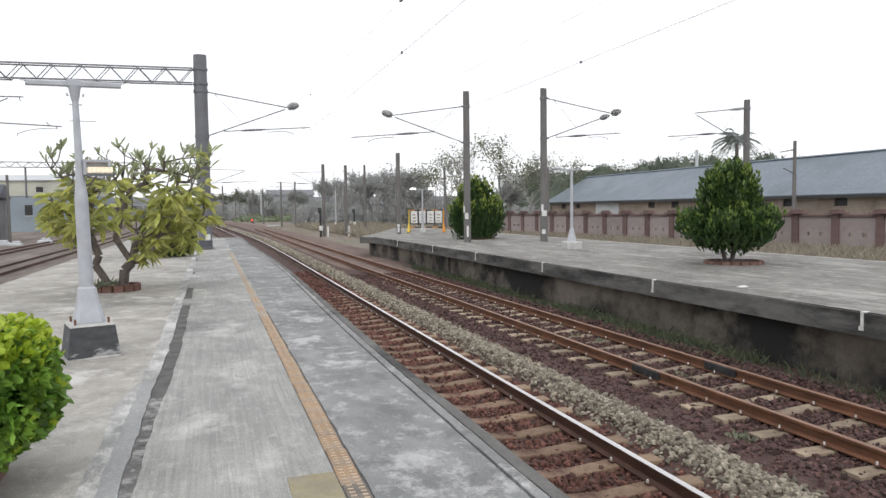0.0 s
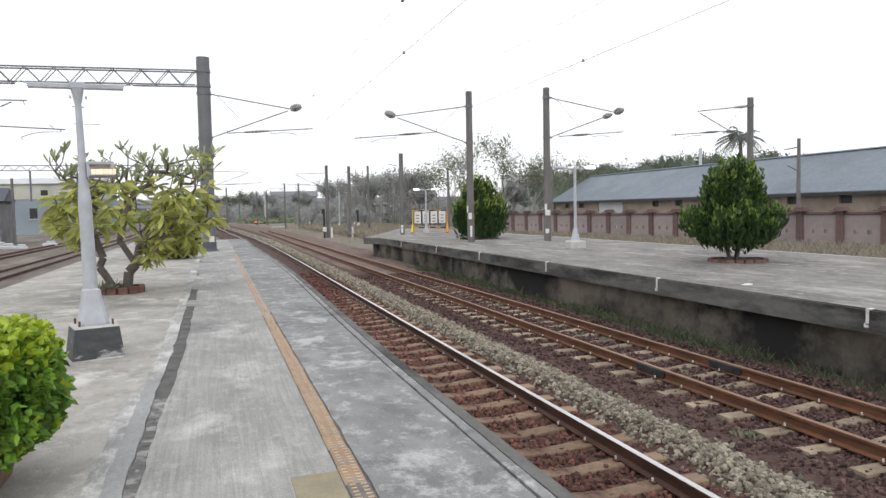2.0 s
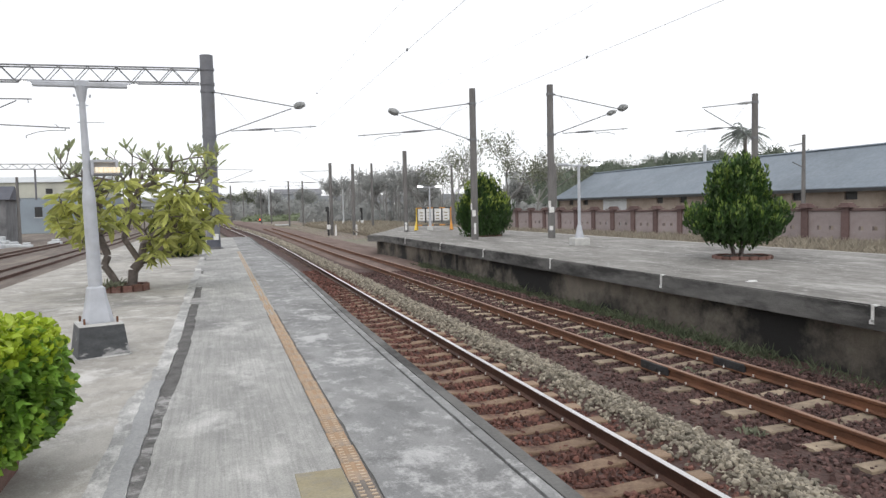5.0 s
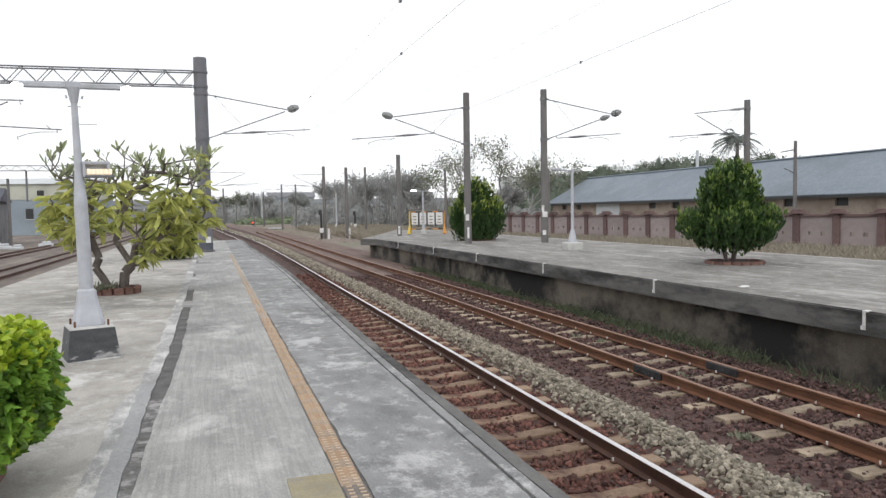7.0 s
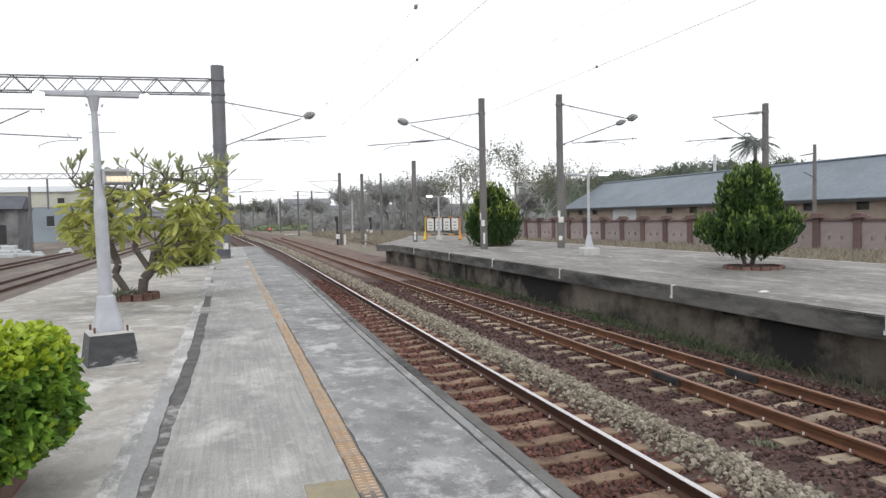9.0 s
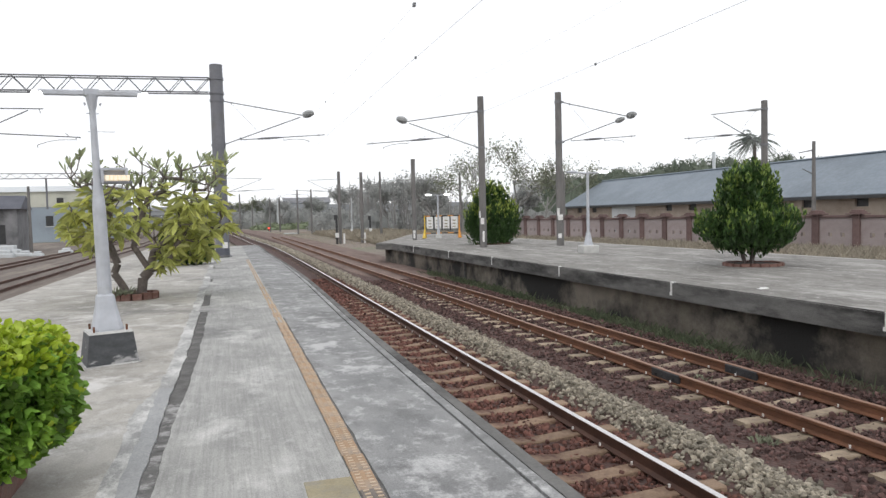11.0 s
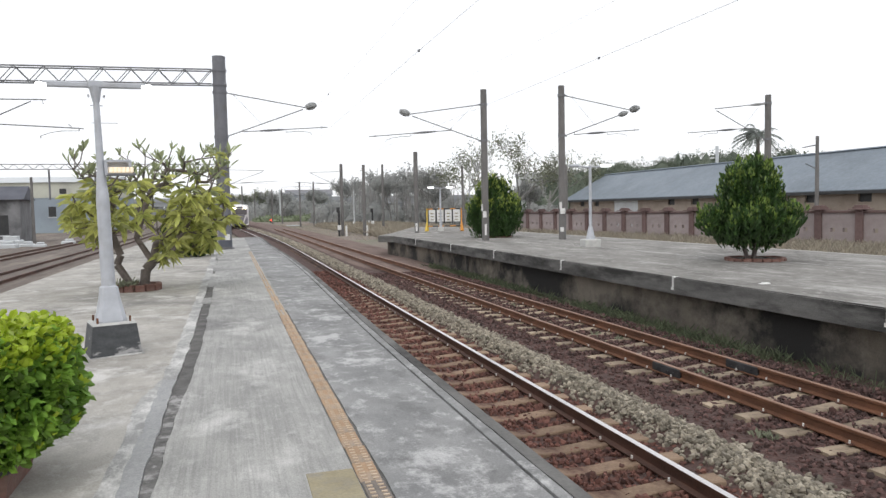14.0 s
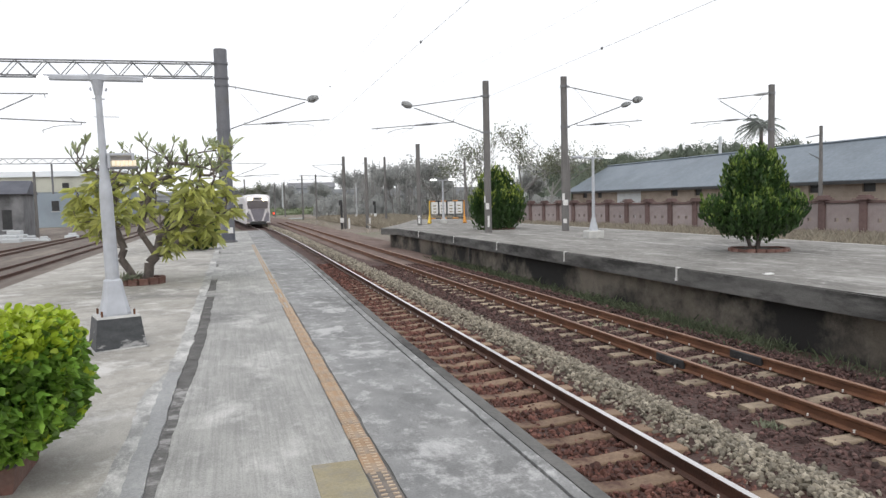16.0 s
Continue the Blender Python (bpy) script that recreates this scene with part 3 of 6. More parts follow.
# ---- near platform ----
pa = thing("platform_1", "weathered grey concrete platform with joints and stains", "platform", kind="structure")
part("slab", strip(B(), at(-4.35), band_left, -8, 43.5, P - 0.25, P, 0.1), M["concrete_buff"], pa, "pale trowelled concrete slab")
part("mortar_band", strip(B(), band_left, lambda y: joint_left(y) - 0.004, -8, 43.5, P - 0.25, P + 0.002, 0.1), M["concrete_bloom"], pa, "white bloomed mortar band")
part("joint", strip(B(), joint_left, joint_right, 6.2, 43.5, P - 0.2, P - 0.010, 0.1), M["joint"], pa, "dark ragged joint filler")
part("joint", strip(B(), joint_left, joint_right, -8, 6.2, P - 0.2, P - 0.008, 0.1), M["joint_mottled"], pa, "grey mottled joint filler")
part("slab", strip(B(), lambda y: joint_right(y) + 0.003, at(0.63), -8, 43.5, P - 0.25, P - 0.002, 0.1), M["concrete_brushed"], pa, "grey brushed concrete slab")
part("cement_strip", strip(B(), lambda y: joint_left(y) - 0.115 + 0.01 * noise.noise((4, y * 3, 4)), lambda y: joint_left(y) - 0.003, -8, 6.75, P - 0.05, P + 0.006, 0.1), M["cement"], pa, "smooth blue-grey cement strip")
# patches of pale mortar smeared over the joint
for y0, y1 in ((12.25, 13.1), (15.1, 18.2), (19.0, 23.4), (24.2, 31.0)):
    part("mortar_patch", strip(B(), lambda y: joint_left(y) - 0.02 + 0.02 * noise.noise((1, y * 6, 0)), lambda y: joint_right(y) + 0.012 + 0.02 * noise.noise((6, y * 7, 0)), y0, y1, P - 0.05, P + 0.005, 0.1), M["concrete_brushed"], pa, "grey mortar smear")
part("tile_bed", strip(B(), at(0.63), lambda y: 0.775 + 0.012 * noise.noise((5, y * 3, 0)), -8, 11.0, P - 0.2, P - 0.006, 0.1), M["joint"], pa)
part("tile_bed", strip(B(), at(0.63), lambda y: 0.775 + 0.012 * noise.noise((5, y * 3, 0)), 11.0, 43.5, P - 0.2, P - 0.003, 6), M["concrete_brushed"], pa)
part("slab", strip(B(), lambda y: 0.777 + 0.012 * noise.noise((5, y * 3, 0)), lambda y: edge_a(y) - 0.195, -8, 43.5, P - 0.25, P - 0.001, 0.1), M["concrete"], pa, "grey mottled concrete slab")
part("joint", strip(B(), lambda y: edge_a(y) - 0.195, crack_side, -8, 43.5, P - 0.2, P - 0.02, 0.1), M["black"], pa)
part("coping", strip(B(), crack_side, lambda y: edge_a(y) - 0.105 + 0.008 * noise.noise((8, y * 4, 1)), -8, 43.5, P - 0.2, P + 0.002, 0.1), M["concrete"], pa)
part("joint", strip(B(), lambda y: edge_a(y) - 0.105 + 0.008 * noise.noise((8, y * 4, 1)), lambda y: edge_a(y) - 0.088 + 0.012 * noise.noise((8, y * 3.1, 7)), -8, 43.5, P - 0.2, P - 0.02, 0.1), M["black"], pa)
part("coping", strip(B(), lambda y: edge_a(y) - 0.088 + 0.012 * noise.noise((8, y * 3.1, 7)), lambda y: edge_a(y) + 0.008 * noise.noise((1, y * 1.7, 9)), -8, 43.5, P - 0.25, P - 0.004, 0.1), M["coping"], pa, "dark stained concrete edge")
part("wall", strip(B(), at(-4.25), lambda y: edge_a(y) - 0.12, -8, 43.4, -0.6, P - 0.252), M["wall_damp_shaded"], pa, "damp concrete side wall with shade in its colour")
bm = B()
box(bm, 0.36, 0.628, 3.42, 4.02, P - 0.05, P + 0.003, 0.004)
part("tile", bm, M["yellow_patch"], pa, "faded yellow square tile")


def tactile_mesh(material):
    bm = B()
    box(bm, -0.062, 0.062, -0.1495, 0.1495, -0.03, 0.0, 0.003)
    for k in range(6):
        y = -0.122 + 0.049 * k
        for x in (-0.031, 0.031):
            box(bm, x - 0.016, x + 0.016, y - 0.008, y + 0.008, -0.001, 0.006, 0.0, 1)
    return mesh_of("tile", bm, [material, M["stud"]])


TILE, TILE_WORN, TILE_COVERED = tactile_mesh(M["tactile"]), tactile_mesh(M["tactile_worn"]), tactile_mesh(M["tactile_covered"])
for k in range(96):
    y = -0.85 + 0.30 * k
    if y < 3.85:
        me = TILE_WORN
    elif random.random() < 0.03 + 0.95 * max(0.0, min((y - 9.5) / 7, 1.0)):
        me = TILE_COVERED
    else:
        me = TILE
    ob = new("tile", me)
    ob.parent = pa
    ob.matrix_basis = pose(0.700 - 0.014 * ease((y - 9) / 8) + random.uniform(-0.004, 0.004), y, P + (0.001 if y < 11 else -0.001), random.uniform(-0.5, 0.5), 0, random.uniform(-0.8, 0.8))

# ---- opposite platform ----
pb = thing("platform_2", "wide weathered concrete platform over a dark recessed wall", "platform", kind="structure")
BACK = 16.8
bm = B()
prism(bm, [(8.62, -8), (BACK, -8), (BACK, 56), (14.2, 56), (10.6, 46), (8.05, 39.6), (8.75, 38.6), (8.75, 22)], P - 0.35, P)
bmesh.ops.bevel(bm, geom=[e for e in bm.edges if abs(e.verts[0].co.z - e.verts[1].co.z) < 0.01 and e.verts[0].co.z > P - 0.01], offset=0.02, segments=2, affect="EDGES")
# side faces take the darker coping: grime and shade in one colour
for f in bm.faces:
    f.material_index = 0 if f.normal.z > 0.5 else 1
part("slab", bm, [M["concrete_opp"], M["coping"]], pb, "weathered slab with a dark edge, stained and shade-painted")
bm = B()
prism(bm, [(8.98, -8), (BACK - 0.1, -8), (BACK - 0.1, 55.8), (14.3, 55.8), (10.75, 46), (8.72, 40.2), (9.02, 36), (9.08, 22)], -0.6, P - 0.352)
part("wall", bm, M["wall_damp_shaded"], pb, "damp brown wall with black water stains and painted-in shade")
bm = B()
strip(bm, at(BACK - 0.25), at(BACK + 0.002), -8, 55, P - 0.2, P + 0.004, 5)
part("back_kerb", bm, M["concrete_pale"], pb, "pale concrete strip along the back edge")
for x, y0, y1 in ((12.72, 16.9, 31.0), (13.25, 10.6, 15.0), (13.3, 2.0, 9.8)):
    part("chalk_line", strip(B(), lambda y: x - 0.022 + 0.012 * noise.noise((x, y * 2.1, 0)), lambda y: x + 0.022 + 0.012 * noise.noise((x, y * 2.6, 4)), y0, y1, P - 0.02, P + 0.004, 0.3), M["concrete_bloom"], pb, "pale worn line on the slab")
for y in (7.55, 12.55, 17.75, 23.0, 28.0, 33.8):
    x = 8.62 + 0.13 * max(0, min((y + 8) / 30, 1)) - 0.004
    bm = B()
    box(bm, x - 0.012, x + 0.02, y - 0.022, y + 0.022, P - 0.23, P + 0.004)
    box(bm, x - 0.012, x + 0.07, y - 0.06, y + 0.024, P - 0.012, P + 0.005)
    box(bm, x - 0.012, x + 0.02, y - 0.022, y + 0.05, P - 0.27, P - 0.21)
    part("paint_mark", bm, M["white"], pb, "white painted bracket mark")
for y in (5.0, 26.5):
    bm = B()
    box(bm, 8.90, 9.0, y - 0.04, y + 0.04, -0.25, P - 0.355, 0.01)
    part("drain_pipe", bm, M["coping"], pb)


# ---- catenary masts ----
def insulator(bm, p, q, r=0.075, m=0):
    """An egg of close sheds on a core."""
    p, q = Vector(p), Vector(q)
    n = 7
    for i in range(n):
        a, b = p.lerp(q, i / n), p.lerp(q, (i + 0.8) / n)
        w = r * (0.55 + 0.45 * math.sin(math.pi * (i + 0.6) / n))
        rod(bm, a, b, w, w * 0.86, 10)
    rod(bm, p, q, r * 0.4, seg=6)
    return bm


def cantilever(mast, s, top, low, reach, tip_z, rod_z, beyond, bulb, rise=0.2, start=0.25):
    """Top tube, strut, steady arm and insulators, reaching to the side s (+1 is +x)."""
    bm = B()
    rod(bm, (s * 0.15, 0, top), (s * reach, 0, tip_z), 0.021, seg=6)
    part("top_tube", bm, M["steel"], mast)
    bm = B()
    rod(bm, (s * 0.15, 0, low), (s * (reach - 0.1), 0, tip_z - 0.08), 0.021, seg=6)
    part("strut", bm, M["steel"], mast)
    bm = B()
    rod(bm, (s * reach * 0.16, 0, top - 0.1), (s * reach * 0.46, 0, low + (tip_z - low) * 0.46), 0.006, seg=5)
    rod(bm, (s * reach * 0.16, 0, top - 0.13), (s * reach * 0.16, 0, top - 0.03), 0.018, seg=5)
    part("tie_rod", bm, M["steel"], mast)
    ax, span = reach * start, reach * (1 - start) + beyond

    def on_arm(k, dz=0.0):
        return s * (ax + span * k), 0, rod_z + rise * k + dz
    bm = B()
    rod(bm, on_arm(0), on_arm(1), 0.018, seg=6)
    insulator(bm, on_arm(0.2), on_arm(0.48), 0.055)
    rod(bm, on_arm(0), on_arm(0, 0.12), 0.014, seg=5)
    rod(bm, on_arm(0.93, -0.06), on_arm(0.93, 0.07), 0.013, seg=5)
    part("steady_arm", bm, M["steel"], mast)
    bm = B()
    pts = [on_arm(0.50, -0.01), on_arm(0.505, -0.12), on_arm(0.62, -0.10), on_arm(0.72, -0.13), on_arm(0.80, -0.21), on_arm(0.805, -0.28)]
    for a, b in zip(pts, pts[1:]):
        rod(bm, a, b, 0.011, seg=5)
    part("curved_arm", bm, M["steel"], mast)
    for k in range(bulb):
        bm = B()
        if k == 0:
            insulator(bm, (s * (reach + 0.02), 0, tip_z), (s * (reach + 0.46), 0, tip_z + 0.13), 0.17)
        else:
            insulator(bm, (s * (reach - 0.58), 0, tip_z - 0.24), (s * (reach - 0.16), 0, tip_z - 0.10), 0.13)
        part("insulator", bm, M["insulator"], mast, "ribbed grey insulator")
    for z in (top, low):
        bm = B()
        rod(bm, (0, 0, z - 0.05), (0, 0, z + 0.05), 0.17, seg=12)
        box(bm, min(0, s * 0.26), max(0, s * 0.26), -0.035, 0.035, z - 0.035, z + 0.035)
        part("clamp", bm, M["steel"], mast)


def mast(place, height, r0, r1, label, material, sides=(), plates=(), group="catenary masts"):
    ob = thing("catenary_mast", label, "mast", place, group=group)
    bm = B()
    rod(bm, (0, 0, -0.3), (0, 0, height), r0, r1, 16)
    part("pole", bm, material, ob)
    for args in sides:
        cantilever(ob, *args)
    for z, w, h, a in plates:
        bm = B()
        box(bm, -w / 2, w / 2, -r0 - 0.012, -r0 + 0.01, z, z + h, 0.004)
        p = part("number_plate", bm, M["white"], ob, "small white plate")
        p.matrix_basis = pose(0, 0, 0, 0, 0, a)
    return ob


big = mast((-0.20, 30.3, P), 7.78, 0.27, 0.255, "thick round grey steel portal mast at the platform", M["steel_mast"],
           [(1, 6.35, 4.56, 3.40, 5.82, 4.78, 0.90, 1, 0.24)])
bm = B()
rod(bm, (0, 0, 0), (0, 0, 0.10), 0.30, seg=16)
for k in range(8):
    a = k * math.pi / 4
    rod(bm, (0.33 * math.cos(a), 0.33 * math.sin(a), 0), (0.33 * math.cos(a), 0.33 * math.sin(a), 0.07), 0.02, seg=6)
part("base_collar", bm, M["steel_mast"], big)
bm = B()
box(bm, 0.0, 0.20, -0.285, -0.262, 0.38, 0.62, 0.004)
part("notice_plate", bm, M["white"], big, "small white notice plate")
bm = B()
rod(bm, (0, 0, 0.09), (0, 0, 0.36), 0.277, seg=16)
part("foot_sleeve", bm, M["hut_roof"], big, "dark painted foot of the mast")
# the lattice beam over the yard
bm = B()
x0, x1, zt, zb, slope = -0.3, -26.0, 7.22, 6.65, 0.015
for y in (-0.22, 0.22):
    for z in (zt, zb):
        rod(bm, (x0, y, z), (x1, y, z + slope * (x1 - x0)), 0.030, seg=6)
part("chord", bm, M["steel"], big, "grey steel chords of the lattice beam")
bm = B()
k = 0
x = x0
while x > x1 + 0.6:
    for y in (-0.22, 0.22):
        d = slope * (x - x0)
        rod(bm, (x, y, (zt if k % 2 == 0 else zb) + d), (x - 0.50, y, (zb if k % 2 == 0 else zt) + d - 0.5 * slope), 0.017, seg=5)
    if k % 2 == 0:
        rod(bm, (x, -0.22, zt + d), (x, 0.22, zt + d), 0.015, seg=5)
    x -= 0.50
    k += 1
part("lacing", bm, M["steel"], big, "zigzag lacing of the lattice beam")
for z, r in ((7.22, 0.285), (6.64, 0.285), (6.35, 0.285), (4.56, 0.285)):
    bm = B()
    rod(bm, (0, 0, z - 0.05), (0, 0, z + 0.05), r, seg=16)
    part("clamp", bm, M["steel_mast"], big)
# hanging arms of the yard's wires under the beam
for hx in (-8.3, -12.6):
    bm = B()
    rod(bm, (hx, 0, 6.55), (hx, 0, 4.3), 0.05, seg=8)
    rod(bm, (hx, 0, 5.88), (hx + 2.0, 0, 5.90), 0.022, seg=6)
    rod(bm, (hx + 1.86, 0, 5.90), (hx + 1.90, 0, 5.73), 0.012, seg=5)
    rod(bm, (hx, 0, 5.1), (hx + 1.48, 0, 5.83), 0.022, seg=6)
    rod(bm, (hx, 0, 4.97), (hx + 3.24, 0, 4.83), 0.022, seg=6)
    rod(bm, (hx + 2.72, 0, 4.99), (hx + 2.86, 0, 4.85), 0.014, seg=5)
    rod(bm, (hx + 3.08, 0, 4.83), (hx + 3.08, 0, 4.72), 0.016, seg=5)
    for (xa, za), (xb, zb2) in zip(((3.08, 4.74), (2.5, 4.73), (2.1, 4.66), (1.74, 4.53)), ((2.5, 4.73), (2.1, 4.66), (1.74, 4.53), (1.76, 4.43))):
        rod(bm, (hx + xa, 0, za), (hx + xb, 0, zb2), 0.012, seg=5)
    rod(bm, (hx + 3.5, 0, 5.05), (hx + 4.45, 0, 5.05), 0.011, seg=5)
    part("hanging_arm", bm, M["steel"], big)

mast((11.1, 30.2, P), 6.78, 0.165, 0.14, "round grey concrete mast on the opposite platform beside a shrub", M["mast"],
     [(-1, 6.11, 4.5, 3.42, 5.62, 4.95, 1.82, 1, -0.32, 0.45)], [(1.05, 0.16, 0.28, -28), (1.35, 0.10, 0.30, -75), (0.25, 0.09, 0.5, -15)])
mast((14.35, 29.0, P), 6.85, 0.165, 0.14, "round grey concrete mast with white plates on the opposite platform", M["mast"],
     [(1, 6.42, 4.64, 3.5, 5.85, 4.70, 0.45, 2, 0.26, 0.18)], [(1.15, 0.22, 0.25, -20), (1.38, 0.12, 0.3, -50), (0.35, 0.16, 0.2, -30)])
mast((24.65, 28.0, -0.3), 7.75, 0.17, 0.14, "round grey mast behind the opposite platform", M["mast"],
     [(-1, 7.35, 5.66, 2.99, 7.03, 6.16, 1.45, 0, -0.25, 0.4)])
bm = B()
insulator(bm, (-0.2, 0, 7.34), (-1.0, 0, 7.25), 0.07)
part("insulator", bm, M["insulator"], bpy.data.objects["catenary_mast.003"], "long grey insulator")
mast((11.1, 42.5, P), 5.0, 0.14, 0.13, "weathered plain grey pole at the platform's end", M["mast"], [], [(0.12, 0.12, 0.3, -20), (0.45, 0.14, 0.16, -20)], "poles")
mast((39.4, 40.0, -0.3), 7.2, 0.16, 0.11, "slender grey utility pole by the brick fence", M["mast"], [], [], "poles")
mast((-18.4, 78.0, -0.36), 6.55, 0.17, 0.12, "slender dark utility pole beside the yard hut", M["mast"], [], [], "poles")
for p, q in (((39.4, 40, 4.6), (38.5, 40.1, 5.0)), ((39.4, 40, 6.3), (38.2, 40.1, 6.1))):
    bm = B()
    rod(bm, p, q, 0.045, 0.03, seg=6)
    solo("pole_bracket", bm, M["steel"], "short grey steel arm on the utility pole", "bracket", group="pole brackets")
for x, y, z, side in ((11.55, 75.6, 7.3, -1), (13.8, 74.8, 7.15, 0), (17.8, 84, 7.8, 0), (12.0, 127, 7.5, -1), (14.3, 126, 7.5, -1), (2.5, 143, 7.4, 0), (28.6, 86, 7.7, 0), (27.3, 54.5, 5.8, 0),
                      (-0.75, 70, 7.2, 1), (9.4, 165, 7.4, -1), (11.5, 164, 7.4, 0), (6.9, 205, 7.2, 0)):
    mast((x, y, -0.35), z + 0.35, 0.19 if y < 80 else 0.16, 0.16 if y < 80 else 0.13, "distant grey catenary mast beside the line", M["mast"],
         [(side, z - 0.45, z - 2.1, 3.3 if side < 0 else 4.1, z - 0.55, z - 1.75, 1.6 if side < 0 else 1.2, 0)] if side else [])

# ---- overhead wires ----
def wire(name, line, z0, y0, y1, sag, r, label):
    bm = B()
    pts = []
    for k in range(int((y1 - y0) / 3) + 1):
        y = y0 + 3 * k
        u = ((y - 30) / 50) % 1.0
        pts.append((line(y), y, z0 - sag * 4 * u * (1 - u)))
    for p, q in zip(pts, pts[1:]):
        rod(bm, p, q, r, seg=4, caps=False)
    return solo(name, bm, M["wire"], label, "wire")


for line in (track_a, track_b):
    wire("contact_wire", line, 5.13, -30, 90, 0.0, 0.003, "thin grey contact wire over the track")
    wire("messenger_wire", line, 6.45, -30, 90, 0.45, 0.0016, "thin grey messenger wire over the track")
for x, y, z in ((track_a(12.1), 12.1, 5.13), (track_b(12.0), 12.0, 5.13), (track_a(12.1), 12.1, 6.04), (track_a(24), 24.0, 6.26)):
    bm = B()
    k = 1.5 if 6 < z < 6.2 else 1.0
    box(bm, x - 0.016 * k, x + 0.016 * k, y - 0.025 * k, y + 0.025 * k, z - 0.02 * k, z + 0.025 * k, 0.006)
    solo("dropper_clamp", bm, M["steel"], "small dark clamp on the overhead wire", "clamp", group="dropper clamps")


# ---- platform lamps ----
def platform_lamp(place, turn, label):
    ob = thing("platform_lamp", label, "lamp post", place, turn, group="platform lamps")
    bm = B()
    rows = [[(s * sx, t * sx, z) for s, t in ((-1, -1), (1, -1), (1, 1), (-1, 1))] for z, sx in ((-0.05, 0.255), (0.0, 0.255), (0.33, 0.215), (0.35, 0.205))]
    body = rows_mesh(rows, closed=True, caps=True)
    for f in body.faces:
        if f.calc_center_median().z > 0.32:
            f.material_index = 1
    bm.free()
    part("plinth", body, [M["marble"], M["block_top"]], ob, "black painted concrete plinth with grey scrapes")
    for s in (-1, 1):
        for t in (-1, 1):
            bm = B()
            rod(bm, (s * 0.16, t * 0.16, 0.35), (s * 0.16, t * 0.16, 0.41), 0.012, seg=6)
            part("bolt", bm, M["rust"], ob)
    bm = B()
    rows = [[(s * sx, t * sx, z) for s, t in ((-1, -0.7), (-0.7, -1), (0.7, -1), (1, -0.7), (1, 0.7), (0.7, 1), (-0.7, 1), (-1, 0.7))] for z, sx in ((0.35, 0.145), (0.37, 0.145), (0.60, 0.10), (0.72, 0.085), (0.74, 0.06))]
    bm.free()
    part("foot", rows_mesh(rows, closed=True, caps=True), M["lamp_paint"], ob, "tapered silver cast foot")
    bm = B()
    rod(bm, (0, 0, 0.7), (0, 0, 1.66), 0.071, 0.066, 14)
    rod(bm, (0, 0, 1.66), (0, 0, 1.98), 0.066, 0.040, 14)
    rod(bm, (0, 0, 1.98), (0, 0, 2.78), 0.040, 0.030, 14)
    part("pole", bm, M["lamp_paint"], ob, smooth=False)
    bm = B()
    rod(bm, (0, 0, 2.70), (0, 0, 2.86), 0.036, 0.065, 12)
    box(bm, -0.075, 0.075, -0.035, 0.035, 2.84, 2.92, 0.01)
    rod(bm, (-0.06, 0, 2.66), (0.06, 0, 2.66), 0.006, seg=5)
    for s in (-1, 1):
        rod(bm, (s * 0.07, -0.03, 2.74), (s * 0.08, -0.03, 2.77), 0.010, seg=6)
    part("head_bracket", bm, M["lamp_paint"], ob)
    for s in (-1, 1):
        bm = B()
        box(bm, min(s * 0.06, s * 0.50), max(s * 0.06, s * 0.50), -0.025, 0.025, 2.845, 2.905, 0.012)
        hd = part("lamp_arm", bm, M["lamp_paint"], ob)
        hd.matrix_basis = pose(0, 0, 0, 0, 0, -10)
        bm = B()
        box(bm, min(s * 0.44, s * 0.56), max(s * 0.44, s * 0.56), -0.03, 0.03, 2.835, 2.895, 0.02)
        part("diffuser", bm, M["glow"], hd, "lit white tube end")
    bm = B()
    box(bm, -0.275, 0.275, -0.275, 0.275, -0.02, 0.012, 0.006)
    part("grout", bm, M["concrete_bloom"], ob, "white grout round the plinth's foot")
    return ob


l1 = platform_lamp((-1.27, 8.35, P), 17, "silver twin-arm platform lamp on a black plinth")
bm = B()
box(bm, 0.03, 0.30, -0.07, 0.07, 2.055, 2.085, 0.006)
box(bm, 0.03, 0.06, -0.07, 0.07, 1.92, 2.06, 0.004)
box(bm, 0.27, 0.30, -0.07, 0.07, 1.99, 2.06, 0.004)
box(bm, 0.06, 0.27, 0.03, 0.05, 1.99, 2.06)
sgn = part("light_box", bm, M["lamp_paint"], l1, "small pale box lamp on the pole")
bm = B()
for k in range(6):
    box(bm, 0.07 + 0.042 * k, 0.104 + 0.042 * k, -0.075, 0.03, 1.945, 2.005, 0.004)
part("louvre", bm, M["warm_glow"], sgn, "faintly lit louvre")
bm = B()
box(bm, 0.05, 0.34, -0.08, 0.06, 1.915, 1.94, 0.006)
part("tray", bm, M["steel"], sgn, "dark underside tray")
for ob in l1.children:
    if not ob.name.startswith(("plinth", "bolt")):
        ob.matrix_basis = pose(0, 0, 0, 0, -1.1, 0) @ ob.matrix_basis


